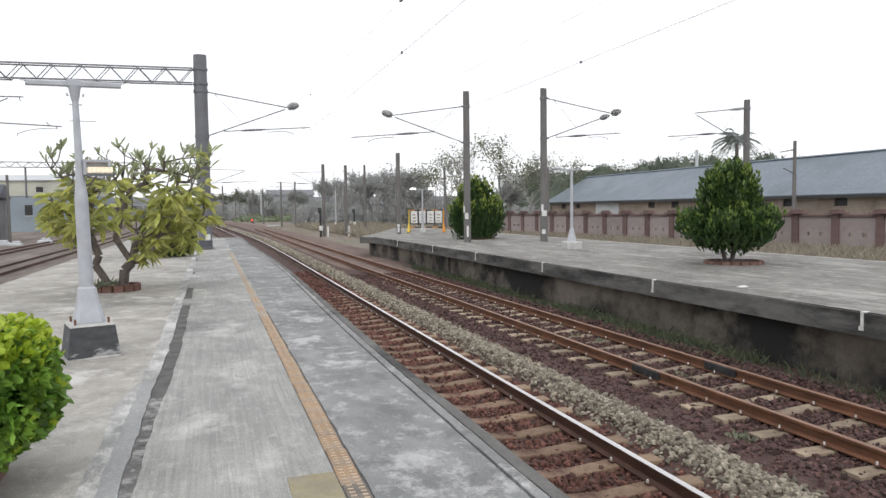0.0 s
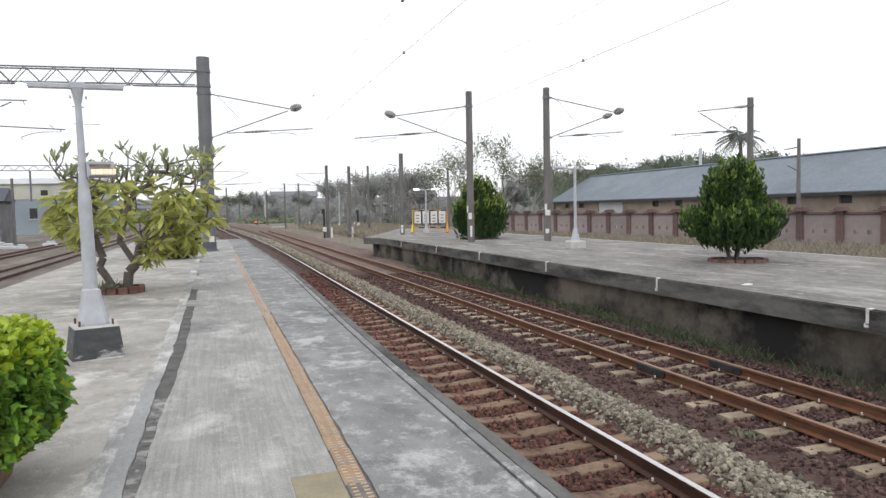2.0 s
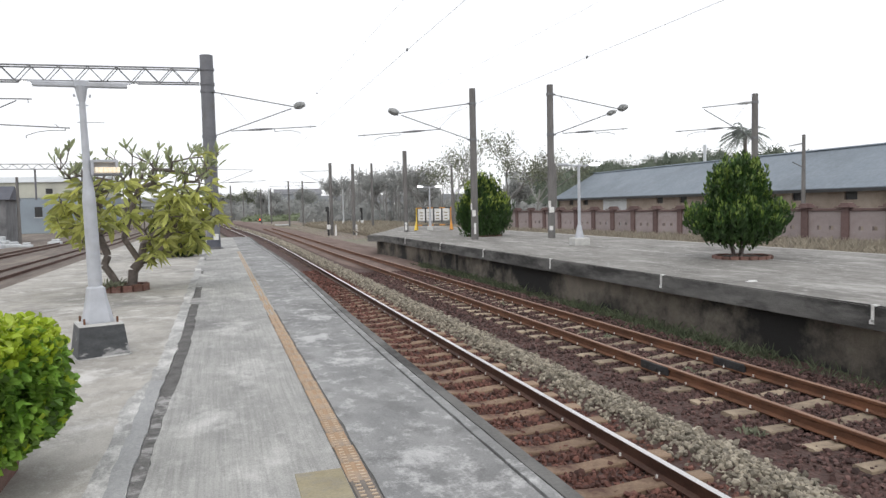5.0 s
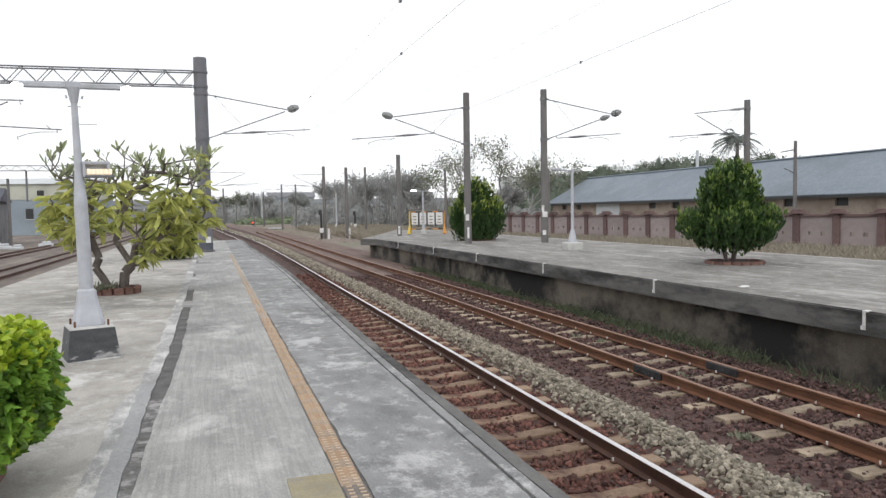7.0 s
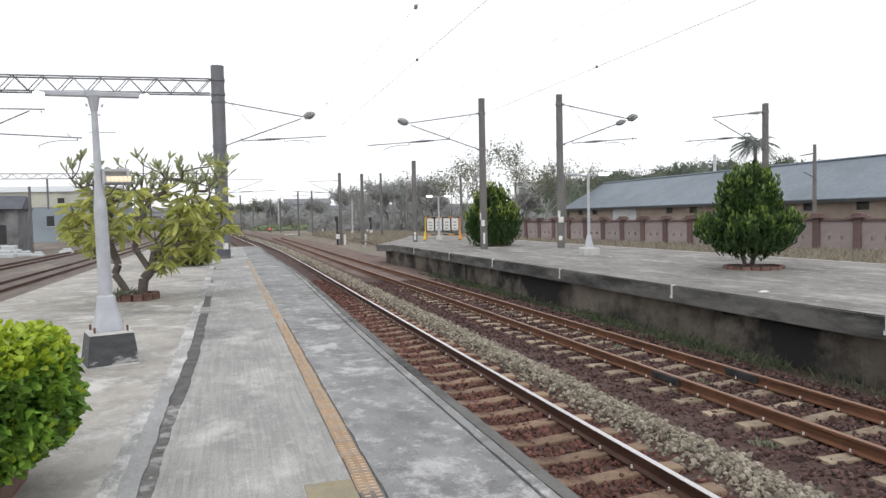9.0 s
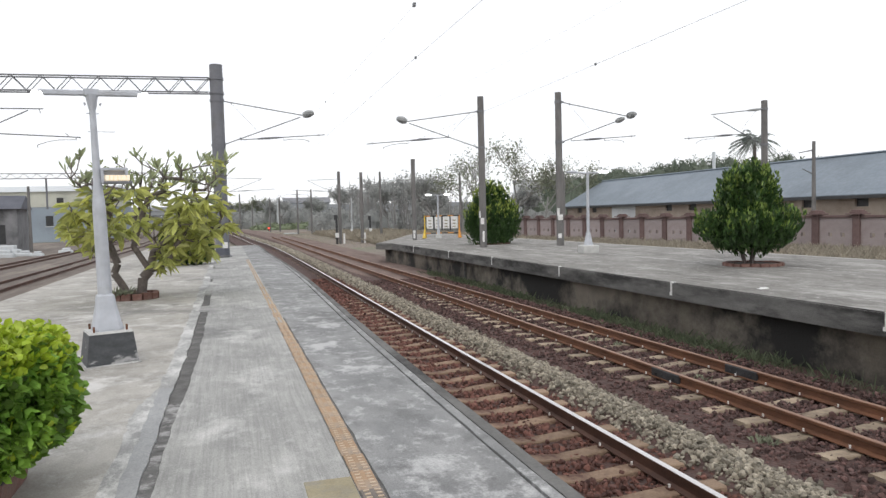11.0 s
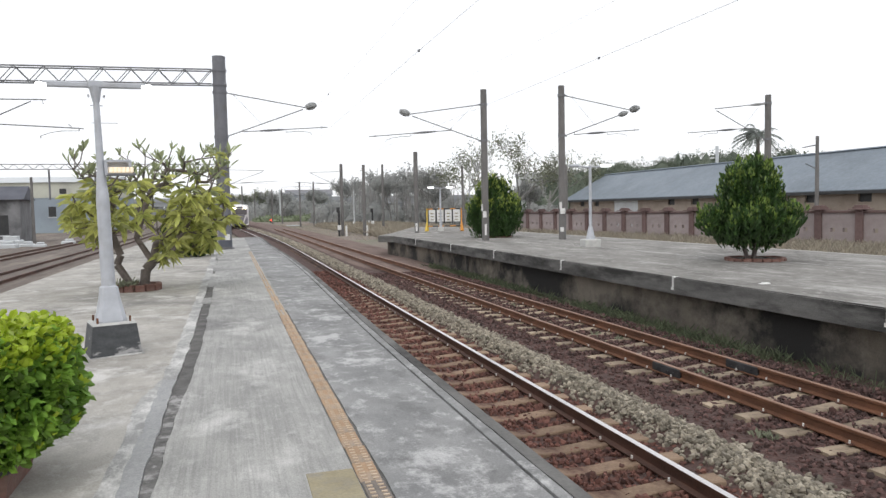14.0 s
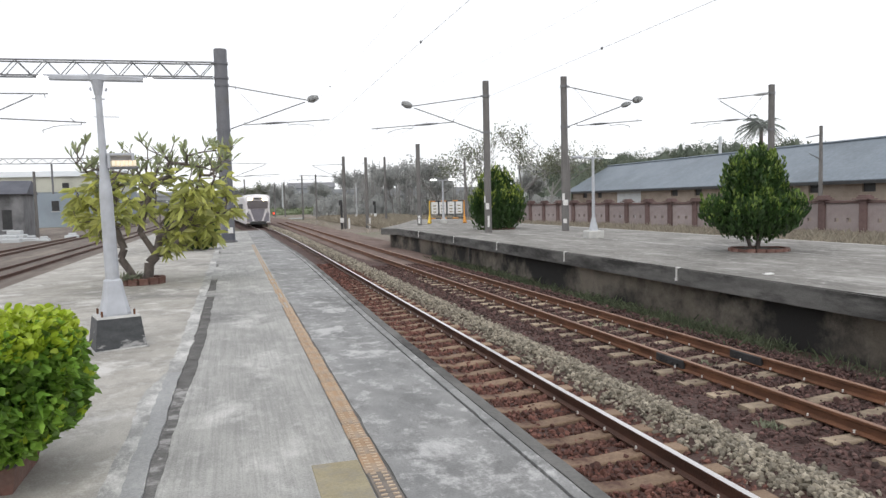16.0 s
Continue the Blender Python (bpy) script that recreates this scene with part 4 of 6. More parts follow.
def twin_lamp(place, turn, height, label, wide=0.30, both=False):
    ob = thing("platform_lamp", label, "lamp post", place, turn, group="platform lamps")
    bm = B()
    box(bm, -wide, wide, -wide, wide, -0.02, 0.28, 0.03)
    part("plinth", bm, M["block_top"], ob, "grey concrete plinth")
    bm = B()
    rod(bm, (0, 0, 0.28), (0, 0, 0.75), wide * 0.56, 0.07, 10)
    part("foot", bm, M["lamp_paint"], ob)
    bm = B()
    rod(bm, (0, 0, 0.0), (0, 0, height), 0.06, 0.05, 12)
    part("pole", bm, M["lamp_paint"], ob)
    for s in (-1, 1):
        bm = B()
        rod(bm, (0, 0, height - 0.05), (s * 0.66, 0, height), 0.03, seg=8)
        arm = part("lamp_arm", bm, M["lamp_paint"], ob)
        bm = B()
        box(bm, min(s * 0.40, s * 0.80), max(s * 0.40, s * 0.80), -0.08, 0.08, height - 0.045, height + 0.055, 0.035)
        part("diffuser", bm, M["glow"] if s > 0 or both else M["lamp_paint"], arm, "white lamp head")
    return ob


twin_lamp((12.55, 23.1, P), -8, 2.93, "white twin-arm lamp on a concrete plinth, one head lit")
twin_lamp((13.22, 44.42, P), -18, 2.85, "white twin-head lamp standing at the barrier", 0.2, True)


# ---- planters and shrubs ----
def planter(place, radius, count, label, height=0.12, square=False):
    ob = thing("planter", label, "planter", place, group="brick planters")
    bm = B()
    box(bm, -math.pi * radius / count * 0.93, math.pi * radius / count * 0.93, -0.055, 0.055, -0.02, height, 0.008)
    me = mesh_of("brick", bm, M["brick"])
    for k in range(count):
        a = 360 * k / count
        b = new("brick", me)
        b.parent = ob
        b.matrix_basis = pose(radius * math.cos(radians(a)), radius * math.sin(radians(a)), random.uniform(-0.01, 0.01), random.uniform(-3, 3), random.uniform(-3, 3), a + 90 + random.uniform(-4, 4))
    bm = B()
    rod(bm, (0, 0, -0.02), (0, 0, height * 0.6), radius * 0.98, seg=20)
    part("soil", bm, M["soil"], ob, "dark soil")
    return ob


def shrub(name, place, label, seed, count, shell, leaf, width, material, lift=0.6, stems=5, stem_h=0.5, droop=0.1):
    """A dense shrub: shell(rng, n) gives points near the surface and the outward way there."""
    rng = np.random.default_rng(seed)
    ob = thing(name, label, "shrub", place)
    vs, fs = [], []
    for k in range(stems):
        a = rng.uniform(0, 6.28)
        tube(vs, fs, (0.06 * math.cos(a), 0.06 * math.sin(a), -0.02), (0.3 * math.cos(a), 0.3 * math.sin(a), stem_h), 0.03, 0.018)
    listed("stem", vs, fs, M["bark"], ob, "grey-brown stems")
    pos, out = shell(rng, count)
    way = out + rng.normal(size=out.shape) * 0.75 + np.array([0, 0, lift])
    v, f = leaf_mesh(rng, pos, way, leaf, width, droop=droop)
    listed("foliage", v, f, material, ob)
    return ob


def lumpy(profile, lumps, depth, clump=0):
    """Shell from a profile of (height, radius), with rounded lumps on it."""
    hs, rs = np.array([p[0] for p in profile]), np.array([p[1] for p in profile])

    def shell(rng, n):
        lump = rng.normal(size=(lumps, 3))
        lump /= np.linalg.norm(lump, axis=1, keepdims=True)
        z = np.interp(rng.uniform(0, 1, n), np.r_[0, np.cumsum(np.diff(hs) * (rs[1:] + rs[:-1] + 0.15))] / np.sum(np.diff(hs) * (rs[1:] + rs[:-1] + 0.15)), hs)
        a = rng.uniform(0, 2 * np.pi, n)
        if clump:
            # leaves gather on upright shoots
            sa, sz = rng.uniform(0, 2 * np.pi, clump), np.interp(rng.uniform(0, 1, clump), [0, 1], [hs[0], hs[-1]])
            pick = rng.integers(0, clump, n)
            t = rng.uniform(0, 1, n)
            a = sa[pick] + rng.normal(0, 0.05, n)
            z = np.clip(sz[pick] + (t - 0.5) * 0.55, hs[0], hs[-1] + 0.06)
        out = np.stack([np.cos(a), np.sin(a), 0.25 * np.ones(n)], 1)
        mid = 0.5 * (hs[0] + hs[-1])
        nrm = np.stack([np.cos(a), np.sin(a), (z - mid) / (hs[-1] - hs[0]) * 1.6], 1)
        nrm /= np.linalg.norm(nrm, axis=1, keepdims=True)
        near = (nrm @ lump.T).max(1)
        r = np.interp(z, hs, rs) * (0.86 + 0.2 * np.clip((near - 0.8) / 0.2, 0, 1)) - depth * rng.uniform(0, 1, n) ** 2
        if clump:
            r = r + 0.05 * np.sin(7 * sa[pick]) + 0.10 * rng.uniform(-1, 0.4, clump)[pick]
        return np.stack([r * np.cos(a), r * np.sin(a), z], 1), out * (1 if not clump else 0.45)
    return shell


# clipped bright bush in a dark tub by the camera
tub = thing("tub", "dark tub with red-brown sides under the clipped bush", "planter", (-1.45, 4.42, P))
bm = B()
rows = [[(a * w, b * w, z) for a, b in ((-1, -1), (1, -1), (1, 1), (-1, 1))] for z, w in ((-0.01, 0.26), (0.16, 0.29))]
part("wall", rows_mesh(rows, closed=True, caps=True), M["brick"], tub, "red-brown tub wall")
bm = B()
box(bm, -0.305, 0.305, -0.305, 0.305, 0.15, 0.21, 0.015)
part("rim", bm, M["black"], tub, "dark rim")
bm = B()
box(bm, -0.25, 0.25, -0.25, 0.25, 0.19, 0.214)
part("soil", bm, M["soil"], tub, "dark soil")


def clipped(profile, half, depth):
    """Shell of a clipped square bush: profile of (height, share of the half width), rounded corners, shallow lumps."""
    hs, rs = np.array([p[0] for p in profile]), np.array([p[1] for p in profile])

    def shell(rng, n):
        z, a = rng.uniform(hs[0], hs[-1], n), rng.uniform(0, 2 * np.pi, n)
        square = (np.abs(np.cos(a)) ** 5 + np.abs(np.sin(a)) ** 5) ** -0.2
        bulge = 0.035 * np.sin(5 * a + 3 * z) + 0.03 * np.sin(11 * a - 9 * z) + 0.025 * np.sin(17 * a + 14 * z)
        r = half * np.interp(z, hs, rs) * square + bulge - depth * rng.uniform(0, 1, n) ** 2
        return np.c_[r * np.cos(a), r * np.sin(a), z], np.c_[np.cos(a), np.sin(a), np.full(n, 0.3)]
    return shell


BUSH = [(0.17, 0.46), (0.23, 0.72), (0.30, 0.90), (0.39, 1.0), (0.71, 1.0), (0.80, 0.93), (0.855, 0.78)]
gb = shrub("garden_bush", (-1.45, 4.42, P), "dense clipped bright green bush with yellow-green young top leaves", 3, 10500,
           clipped(BUSH, 0.52, 0.20), 0.066, 0.054, M["leaf_bright"], 0.1, droop=0.25)
rng = np.random.default_rng(33)
pos, out = clipped(BUSH, 0.53, 0.05)(rng, 6000)
keep = (pos[:, 2] > 0.66 + 0.14 * rng.uniform(0, 1, len(pos)) ** 0.5) | (rng.uniform(0, 1, len(pos)) < 0.05)
pos, out = pos[keep], out[keep]
v, f = leaf_mesh(rng, pos, out + rng.normal(size=out.shape) * 0.4 + [0, 0, 0.55], 0.060, 0.048, droop=0.05)
listed("young_foliage", v, f, M["leaf_yellow"], gb, "yellow-green young leaves")
tx, ty = rng.uniform(-0.45, 0.45, 1700), rng.uniform(-0.45, 0.45, 1700)
v, f = leaf_mesh(rng, np.c_[tx, ty, 0.855 + 0.03 * np.sin(tx * 13) * np.cos(ty * 11) - 0.25 * np.maximum(np.hypot(tx, ty) - 0.38, 0) + rng.normal(0, 0.025, 1700)], np.c_[rng.normal(0, 0.7, 1700), rng.normal(0, 0.7, 1700), rng.uniform(0.2, 1, 1700)], 0.062, 0.05)
listed("top_foliage", v, f, M["leaf_yellow"], gb, "yellow-green top leaves")


def shoot_shrub(name, place, label, seed, profile, shoots, height, leaf, width, core, young_from=0.25, young="leaf_young"):
    """A shrub of upright leafy shoots over a dark leafy core; the shoots end in lighter young leaves."""
    rng = np.random.default_rng(seed)
    ob = thing(name, label, "shrub", place)
    hs, rs = np.array([p[0] for p in profile]), np.array([p[1] for p in profile])
    vs, fs = [], []
    for k in range(7):
        a = rng.uniform(0, 6.28)
        tube(vs, fs, (0.07 * math.cos(a), 0.07 * math.sin(a), -0.02), (0.4 * math.cos(a), 0.4 * math.sin(a), 1.1), 0.04, 0.02)
    listed("stem", vs, fs, M["bark"], ob, "grey-brown stems")
    w = np.diff(hs) * (rs[1:] + rs[:-1] + 0.2)
    cum = np.r_[0, np.cumsum(w)] / w.sum()
    # core
    z, a = np.interp(rng.uniform(0, 1, core), cum, hs), rng.uniform(0, 2 * np.pi, core)
    r = np.interp(z, hs, rs) * rng.uniform(0.25, 0.86, core)
    pos = np.c_[r * np.cos(a), r * np.sin(a), z]
    way = np.c_[np.cos(a), np.sin(a), rng.uniform(0.2, 1.4, core)] + rng.normal(0, 0.4, (core, 3))
    # shoots
    sz, sa = np.interp(rng.uniform(0, 1, shoots), cum, hs), rng.uniform(0, 2 * np.pi, shoots)
    sr = np.interp(sz, hs, rs) * rng.uniform(0.72, 1.02, shoots)
    sh = height * rng.uniform(0.6, 1.3, shoots)
    lean = rng.uniform(0.1, 0.4, shoots)
    old_p, old_w, young_p, young_w = [pos], [way], [], []
    for k in range(shoots):
        n = 34
        t = rng.uniform(0, 1, n)
        b = rng.uniform(0, 6.28, n)
        fat = 0.10 * np.sin(np.pi * np.clip(t * 0.8 + 0.2, 0, 1)) * height / 0.45
        x = (sr[k] - 0.12) * np.cos(sa[k]) + lean[k] * sh[k] * t * np.cos(sa[k]) + fat * np.cos(b)
        y = (sr[k] - 0.12) * np.sin(sa[k]) + lean[k] * sh[k] * t * np.sin(sa[k]) + fat * np.sin(b)
        p = np.c_[x, y, sz[k] + (t - 0.45) * sh[k]]
        q = np.c_[0.55 * np.cos(b), 0.55 * np.sin(b), 0.75 + 0.5 * t]
        y2 = (t > 0.66) & (rng.uniform(0, 1, n) < 0.7) & (sz[k] > hs[0] + young_from) if k % 5 < 4 else t > 9
        old_p.append(p[~y2]), old_w.append(q[~y2]), young_p.append(p[y2]), young_w.append(q[y2])
    v, f = leaf_mesh(rng, np.concatenate(old_p), np.concatenate(old_w), leaf, width, droop=0.0)
    listed("foliage", v, f, M["leaf_dark"], ob)
    v, f = leaf_mesh(rng, np.concatenate(young_p), np.concatenate(young_w), leaf, width, droop=0.0)
    listed("young_growth", v, f, M[young], ob, "lighter green young shoot tips")
    return ob


planter((13.0, 15.2, P), 0.68, 20, "low red brick ring planter round a conical shrub", 0.08)
shoot_shrub("conical_shrub", (12.89, 15.24, P), "dark green conical shrub with upright leafy shoots", 5,
            [(0.44, 0.5), (0.56, 0.92), (0.74, 1.2), (0.98, 1.36), (1.18, 1.26), (1.30, 0.76), (1.65, 0.80), (2.05, 0.68), (2.3, 0.42), (2.42, 0.2)], 360, 0.48, 0.125, 0.05, 7000)
planter((12.7, 33.2, P), 0.8, 22, "low brick ring planter under the rounded shrub", 0.06)
shoot_shrub("rounded_shrub", (12.7, 33.2, P), "dark green rounded shrub with light shoot tips", 7,
            [(0.1, 0.8), (0.4, 1.22), (0.9, 1.33), (1.5, 1.18), (2.1, 0.86), (2.55, 0.5), (2.85, 0.18)], 330, 0.75, 0.16, 0.05, 5000, 0.85, "leaf_tip")
shrub("low_shrub", (-1.45, 26.0, P), "low dark green shrub behind the frangipani", 9, 5000,
      lumpy([(0.05, 0.5), (0.3, 0.85), (0.7, 0.9), (1.1, 0.7), (1.3, 0.2)], 20, 0.4), 0.14, 0.09, M["leaf_dark"], 0.4, 5, 0.5)


# ---- frangipani tree ----
def frangipani(place):
    rng = np.random.default_rng(21)
    ob = thing("frangipani_tree", "frangipani with forked grey trunk and yellow-green leaf rosettes", "tree", place)
    # skeleton: two crooked main stems, then each rosette is joined to the nearest limb
    nodes = [Vector(p) for p in ((0.06, 0, -0.05), (0.11, 0.02, 0.38), (0.24, 0.05, 0.52), (-0.04, 0.08, 1.0), (0.32, 0.10, 0.90),
                                 (-0.10, 0, -0.05), (-0.27, -0.03, 0.28), (-0.40, -0.05, 0.50), (-0.33, -0.02, 0.68), (-0.50, -0.02, 1.17), (-0.14, 0.12, 0.74), (0.02, 0.2, 1.1),
                                 (0.12, 0.05, 1.55), (0.30, 0.02, 2.0), (0.75, 0.12, 1.25), (-0.85, 0.05, 1.5))]
    up = [None, 0, 1, 2, 2, None, 5, 6, 7, 8, 7, 10, 3, 12, 4, 9]
    tips = []
    while len(tips) < 135:
        d = Vector(rng.normal(size=3)).normalized() * rng.uniform(0.45, 1.0) ** 0.6
        p = Vector((0.24 + d.x * 1.62, d.y * 1.3, 1.58 + d.z * 1.0))
        if p.z < 0.62 + 0.28 * (p.x < 0.4) or (p.z < 1.2 and abs(p.x + 0.12) < 0.52):
            continue
        if all((p - q).length > 0.22 for q in tips):
            tips.append(p)
    while len(tips) < 190:
        p = Vector((rng.uniform(-1.2, 1.85), rng.uniform(-0.9, 0.9), rng.uniform(2.1, 2.75)))
        edge = abs(p.x - 0.3) > 0.8
        if (edge or rng.random() < 0.8) and p.z < 2.85 - 0.25 * abs(p.x - 0.3) + 0.2 * edge and all((p - q).length > 0.2 for q in tips):
            tips.append(p)
    tips.sort(key=lambda p: (p - Vector((0.0, 0, 0.8))).length)
    ends = []
    for p in tips:
        best = min(range(2, len(nodes)), key=lambda i: (nodes[i] - p).length + 1.2 * max(0, nodes[i].z - p.z) + (9 if i in ends or i in (5, 6, 7) else 0))
        q = nodes[best]
        mid = q.lerp(p, 0.55) + Vector((rng.normal(0, 0.05), rng.normal(0, 0.05), -0.10 * (p - q).length))
        nodes.append(mid)
        up.append(best)
        nodes.append(p)
        up.append(len(nodes) - 2)
        ends.append(len(nodes) - 1)
    load = [0.0] * len(nodes)
    for e in ends:
        i = e
        while i is not None:
            load[i] += 1
            i = up[i]
    vs, fs = [], []
    for i, j in enumerate(up):
        if j is not None:
            r = 0.0100 * load[i] ** 0.47
            tube(vs, fs, nodes[j], nodes[i], min(r * 1.12, 0.0100 * max(load[j], 1) ** 0.47), r, 7)
    listed("trunk", vs, fs, M["bark"], ob, "thick forked grey-brown trunk and stubby limbs", True)
    pos, way, old = [], [], []
    for e in ends:
        p, d = nodes[e], (nodes[e] - nodes[up[e]]).normalized()
        bare = p.z > 2.12 and rng.random() < 0.9
        n = int(rng.integers(2, 7)) if bare else 11
        for k in range(n):
            a = 2.4 * k + rng.normal(0, 0.3)
            w = Vector((math.cos(a), math.sin(a), rng.uniform(-1.0, 0.35) if not bare else rng.uniform(-0.6, 0.5))) * (0.5 if bare else 0.9) + d * rng.uniform(0.0, 0.7)
            if bare:
                w.z += 0.7
            pos.append(tuple(p - d * rng.uniform(0, 0.10)))
            way.append(tuple(w))
            old.append(bare or (p.z > 1.9 and rng.random() < 0.4))
    pos, way, old = np.array(pos), np.array(way), np.array(old)
    v, f = leaf_mesh(rng, pos[~old], way[~old], 0.285, 0.094, fold=0.2, droop=0.32)
    listed("crown", v, f, M["leaf_frangipani"], ob)
    v, f = leaf_mesh(rng, pos[old], way[old], 0.25, 0.058, fold=0.25, droop=0.12)
    listed("upper_foliage", v, f, M["leaf_frangipani_old"], ob, "narrow grey-green upper leaves")
    return ob


planter((-1.80, 15.1, P), 0.40, 14, "ring of red bricks round the frangipani's foot", 0.13)
frangipani((-1.74, 15.1, P + 0.02))
rng = np.random.default_rng(4)
v, f = leaf_mesh(rng, np.c_[rng.normal(-2.0, 0.09, 46), rng.normal(14.82, 0.06, 46), np.full(46, P + 0.07)], np.c_[rng.normal(0, 0.6, 46), rng.normal(-0.3, 0.5, 46), rng.uniform(0.3, 1, 46)], 0.26, 0.045)
stuff("planter_weeds", v, f, M["leaf_far"], "pale strap-leaved weeds in the brick ring", "weeds")


# ---- fence and warehouse ----
FX, FY, BAY, SKEW = 29.0, 29.23, 2.25, 6.8
fence = thing("boundary_fence", "long dull red brick fence with mauve panels and capped pillars", "fence", (FX, FY, 0), SKEW, kind="structure")
bm = B()
box(bm, -0.19, 0.19, -0.19, 0.19, -0.5, 2.02, 0.015)
PILLAR = mesh_of("pillar", bm, M["fence_brick"])
bm = B()
box(bm, -0.27, 0.27, -0.27, 0.27, 1.99, 2.08, 0.01)
box(bm, -0.22, 0.22, -0.22, 0.22, 2.08, 2.16, 0.02)
box(bm, -0.38, 0.30, -0.44, 0.44, 1.93, 1.99, 0.01)
CAP = mesh_of("cap", bm, M["fence_brick"])
bm = B()
W2 = BAY / 2 - 0.19
box(bm, -0.07, 0.07, -W2, W2, -0.5, 0.82, 0.0)
box(bm, -0.07, 0.07, -W2, W2, 1.02, 1.76, 0.0)
for a, b in ((-W2, -0.46), (-0.22, 0.22), (0.46, W2)):
    box(bm, -0.07, 0.07, a, b, 0.82, 1.02, 0.0)
PANEL = mesh_of("panel", bm, M["fence_panel"])
bm = B()
box(bm, -0.14, 0.14, -W2, W2, 1.76, 1.90, 0.015)
COPE = mesh_of("coping", bm, M["fence_brick"])
for k in range(-6, 15):
    y = k * BAY
    for nm, me, dy in (("pillar", PILLAR, 0), ("cap", CAP, 0), ("panel", PANEL, BAY / 2), ("coping", COPE, BAY / 2)):
        ob = new(nm, me)
        ob.parent = fence
        ob.matrix_basis = pose(0, y + dy, 0)

wh = thing("warehouse", "long low buff warehouse under a blue-grey sheet roof", "warehouse")
EX, RX, EZ, RZ, Y0, Y1 = 40.0, 46.0, 3.1, 6.25, -10.0, 80.5


def holed_wall(x0, x1, y0, y1, z0, z1, holes):
    """Stretches of a wall along y with true openings (ya, yb, za, zb), sorted along y."""
    y = y0
    for ya, yb, za, zb in [*holes, (y1, None, None, None)]:
        yield x0, x1, y, ya, z0, z1
        if yb is None:
            return
        if za > z0:
            yield x0, x1, ya, yb, z0, za
        yield x0, x1, ya, yb, zb, z1
        y = yb


openings = [(y, y + 1.05, 2.28, 2.92) for y in (7.4, 12.0, 16.6, 21.2, 25.8, 30.4, 36.6, 41.2, 45.8, 50.4, 54.6, 58.2, 72.6, 76.1)]
openings = sorted(openings + [(64.5, 69.3, -0.3, 2.92)])
for ext in holed_wall(EX + 0.55, EX + 0.8, Y0, Y1 - 0.5, -0.5, EZ + 0.2, openings):
    part("wall", box(B(), *ext), M["plaster"], wh, "buff plastered wall")
bm = B()
box(bm, EX + 1.6, EX + 1.7, Y0, Y1 - 1, -0.5, EZ)
part("inner_wall", bm, M["dark"], wh, "dark interior")
for ya, yb, za, zb in openings:
    if zb - za > 2:
        bm = B()
        for k in range(6):
            w = (yb - ya) / 6
            box(bm, EX + 0.6, EX + 0.68, ya + k * w + 0.02, ya + (k + 1) * w - 0.02, za, zb, 0.01)
        part("door", bm, M["far_white"], wh, "pale blue-white sliding door")
    else:
        bm = B()
        box(bm, EX + 0.5, EX + 0.82, ya - 0.08, yb + 0.08, za - 0.09, za)
        win = part("window", bm, M["plaster"], wh)
        bm = B()
        box(bm, EX + 0.7, EX + 0.74, ya, yb, za, zb)
        part("pane", bm, M["dark"], win, "dark window")
bm = B()
pts = [(EX, EZ), (RX, RZ), (2 * RX - EX, EZ)]
for (xa, za), (xb, zb) in zip(pts, pts[1:]):
    vs = [bm.verts.new(p) for p in ((xa, Y0, za), (xb, Y0, zb), (xb, Y1, zb), (xa, Y1, za), (xa, Y0, za - 0.12), (xb, Y0, zb - 0.12), (xb, Y1, zb - 0.12), (xa, Y1, za - 0.12))]
    for q in ((0, 1, 2, 3), (7, 6, 5, 4), (0, 4, 5, 1), (3, 2, 6, 7), (0, 3, 7, 4), (1, 5, 6, 2)):
        bm.faces.new([vs[i] for i in q])
bmesh.ops.recalc_face_normals(bm, faces=bm.faces)
roof = part("roof", bm, M["roof"], wh, "blue-grey corrugated sheet roof")
bm = B()
box(bm, RX - 0.25, RX + 0.25, Y0, Y1, RZ - 0.05, RZ + 0.06, 0.03)
part("ridge_cap", bm, M["far_blue"], roof, "paler ridge cap")
bm = B()
box(bm, EX - 0.05, EX + 0.02, Y0, Y1, EZ - 0.28, EZ - 0.06)
part("eave_board", bm, M["dark"], wh, "dark eave board")
bm = B()
prism(bm, [(EX + 0.55, -0.5), (2 * RX - EX - 0.55, -0.5), (2 * RX - EX - 0.55, EZ), (RX, RZ - 0.25), (EX + 0.55, EZ)], 0, 0.3)
gable = part("gable", bm, M["plaster"], wh, "buff gable end")
gable.matrix_basis = pose(0, Y1 - 0.5, 0, 90)
bm = B()
rod(bm, (0, 0, -1.2), (0, 0, 1.75), 0.16, seg=10)
vent = part("vent_pipe", bm, M["far_white"], wh, "pale vent pipe on the ridge")
vent.matrix_basis = pose(46.4, 59.6, RZ)


# ---- barrier board at the far end of the opposite platform ----
bd = thing("barrier", "orange and yellow barrier with four white panels", "barrier", (13.58, 44.8, P), -22)
for s in (-1, 1):
    bm = B()
    rod(bm, (s * 1.14, 0.0, 0.5), (s * 1.14, 0.0, 1.5), 0.04, seg=8)
    rod(bm, (s * 1.14, -0.02, 0.62), (s * 1.17, -0.36, 0.0), 0.04, 0.11, seg=8)
    rod(bm, (s * 1.14, 0.02, 0.62), (s * 1.17, 0.36, 0.0), 0.04, 0.11, seg=8)
    part("leg", bm, M["yellow"] if s < 0 else M["orange"], bd, "yellow plastic leg" if s < 0 else "orange plastic leg")
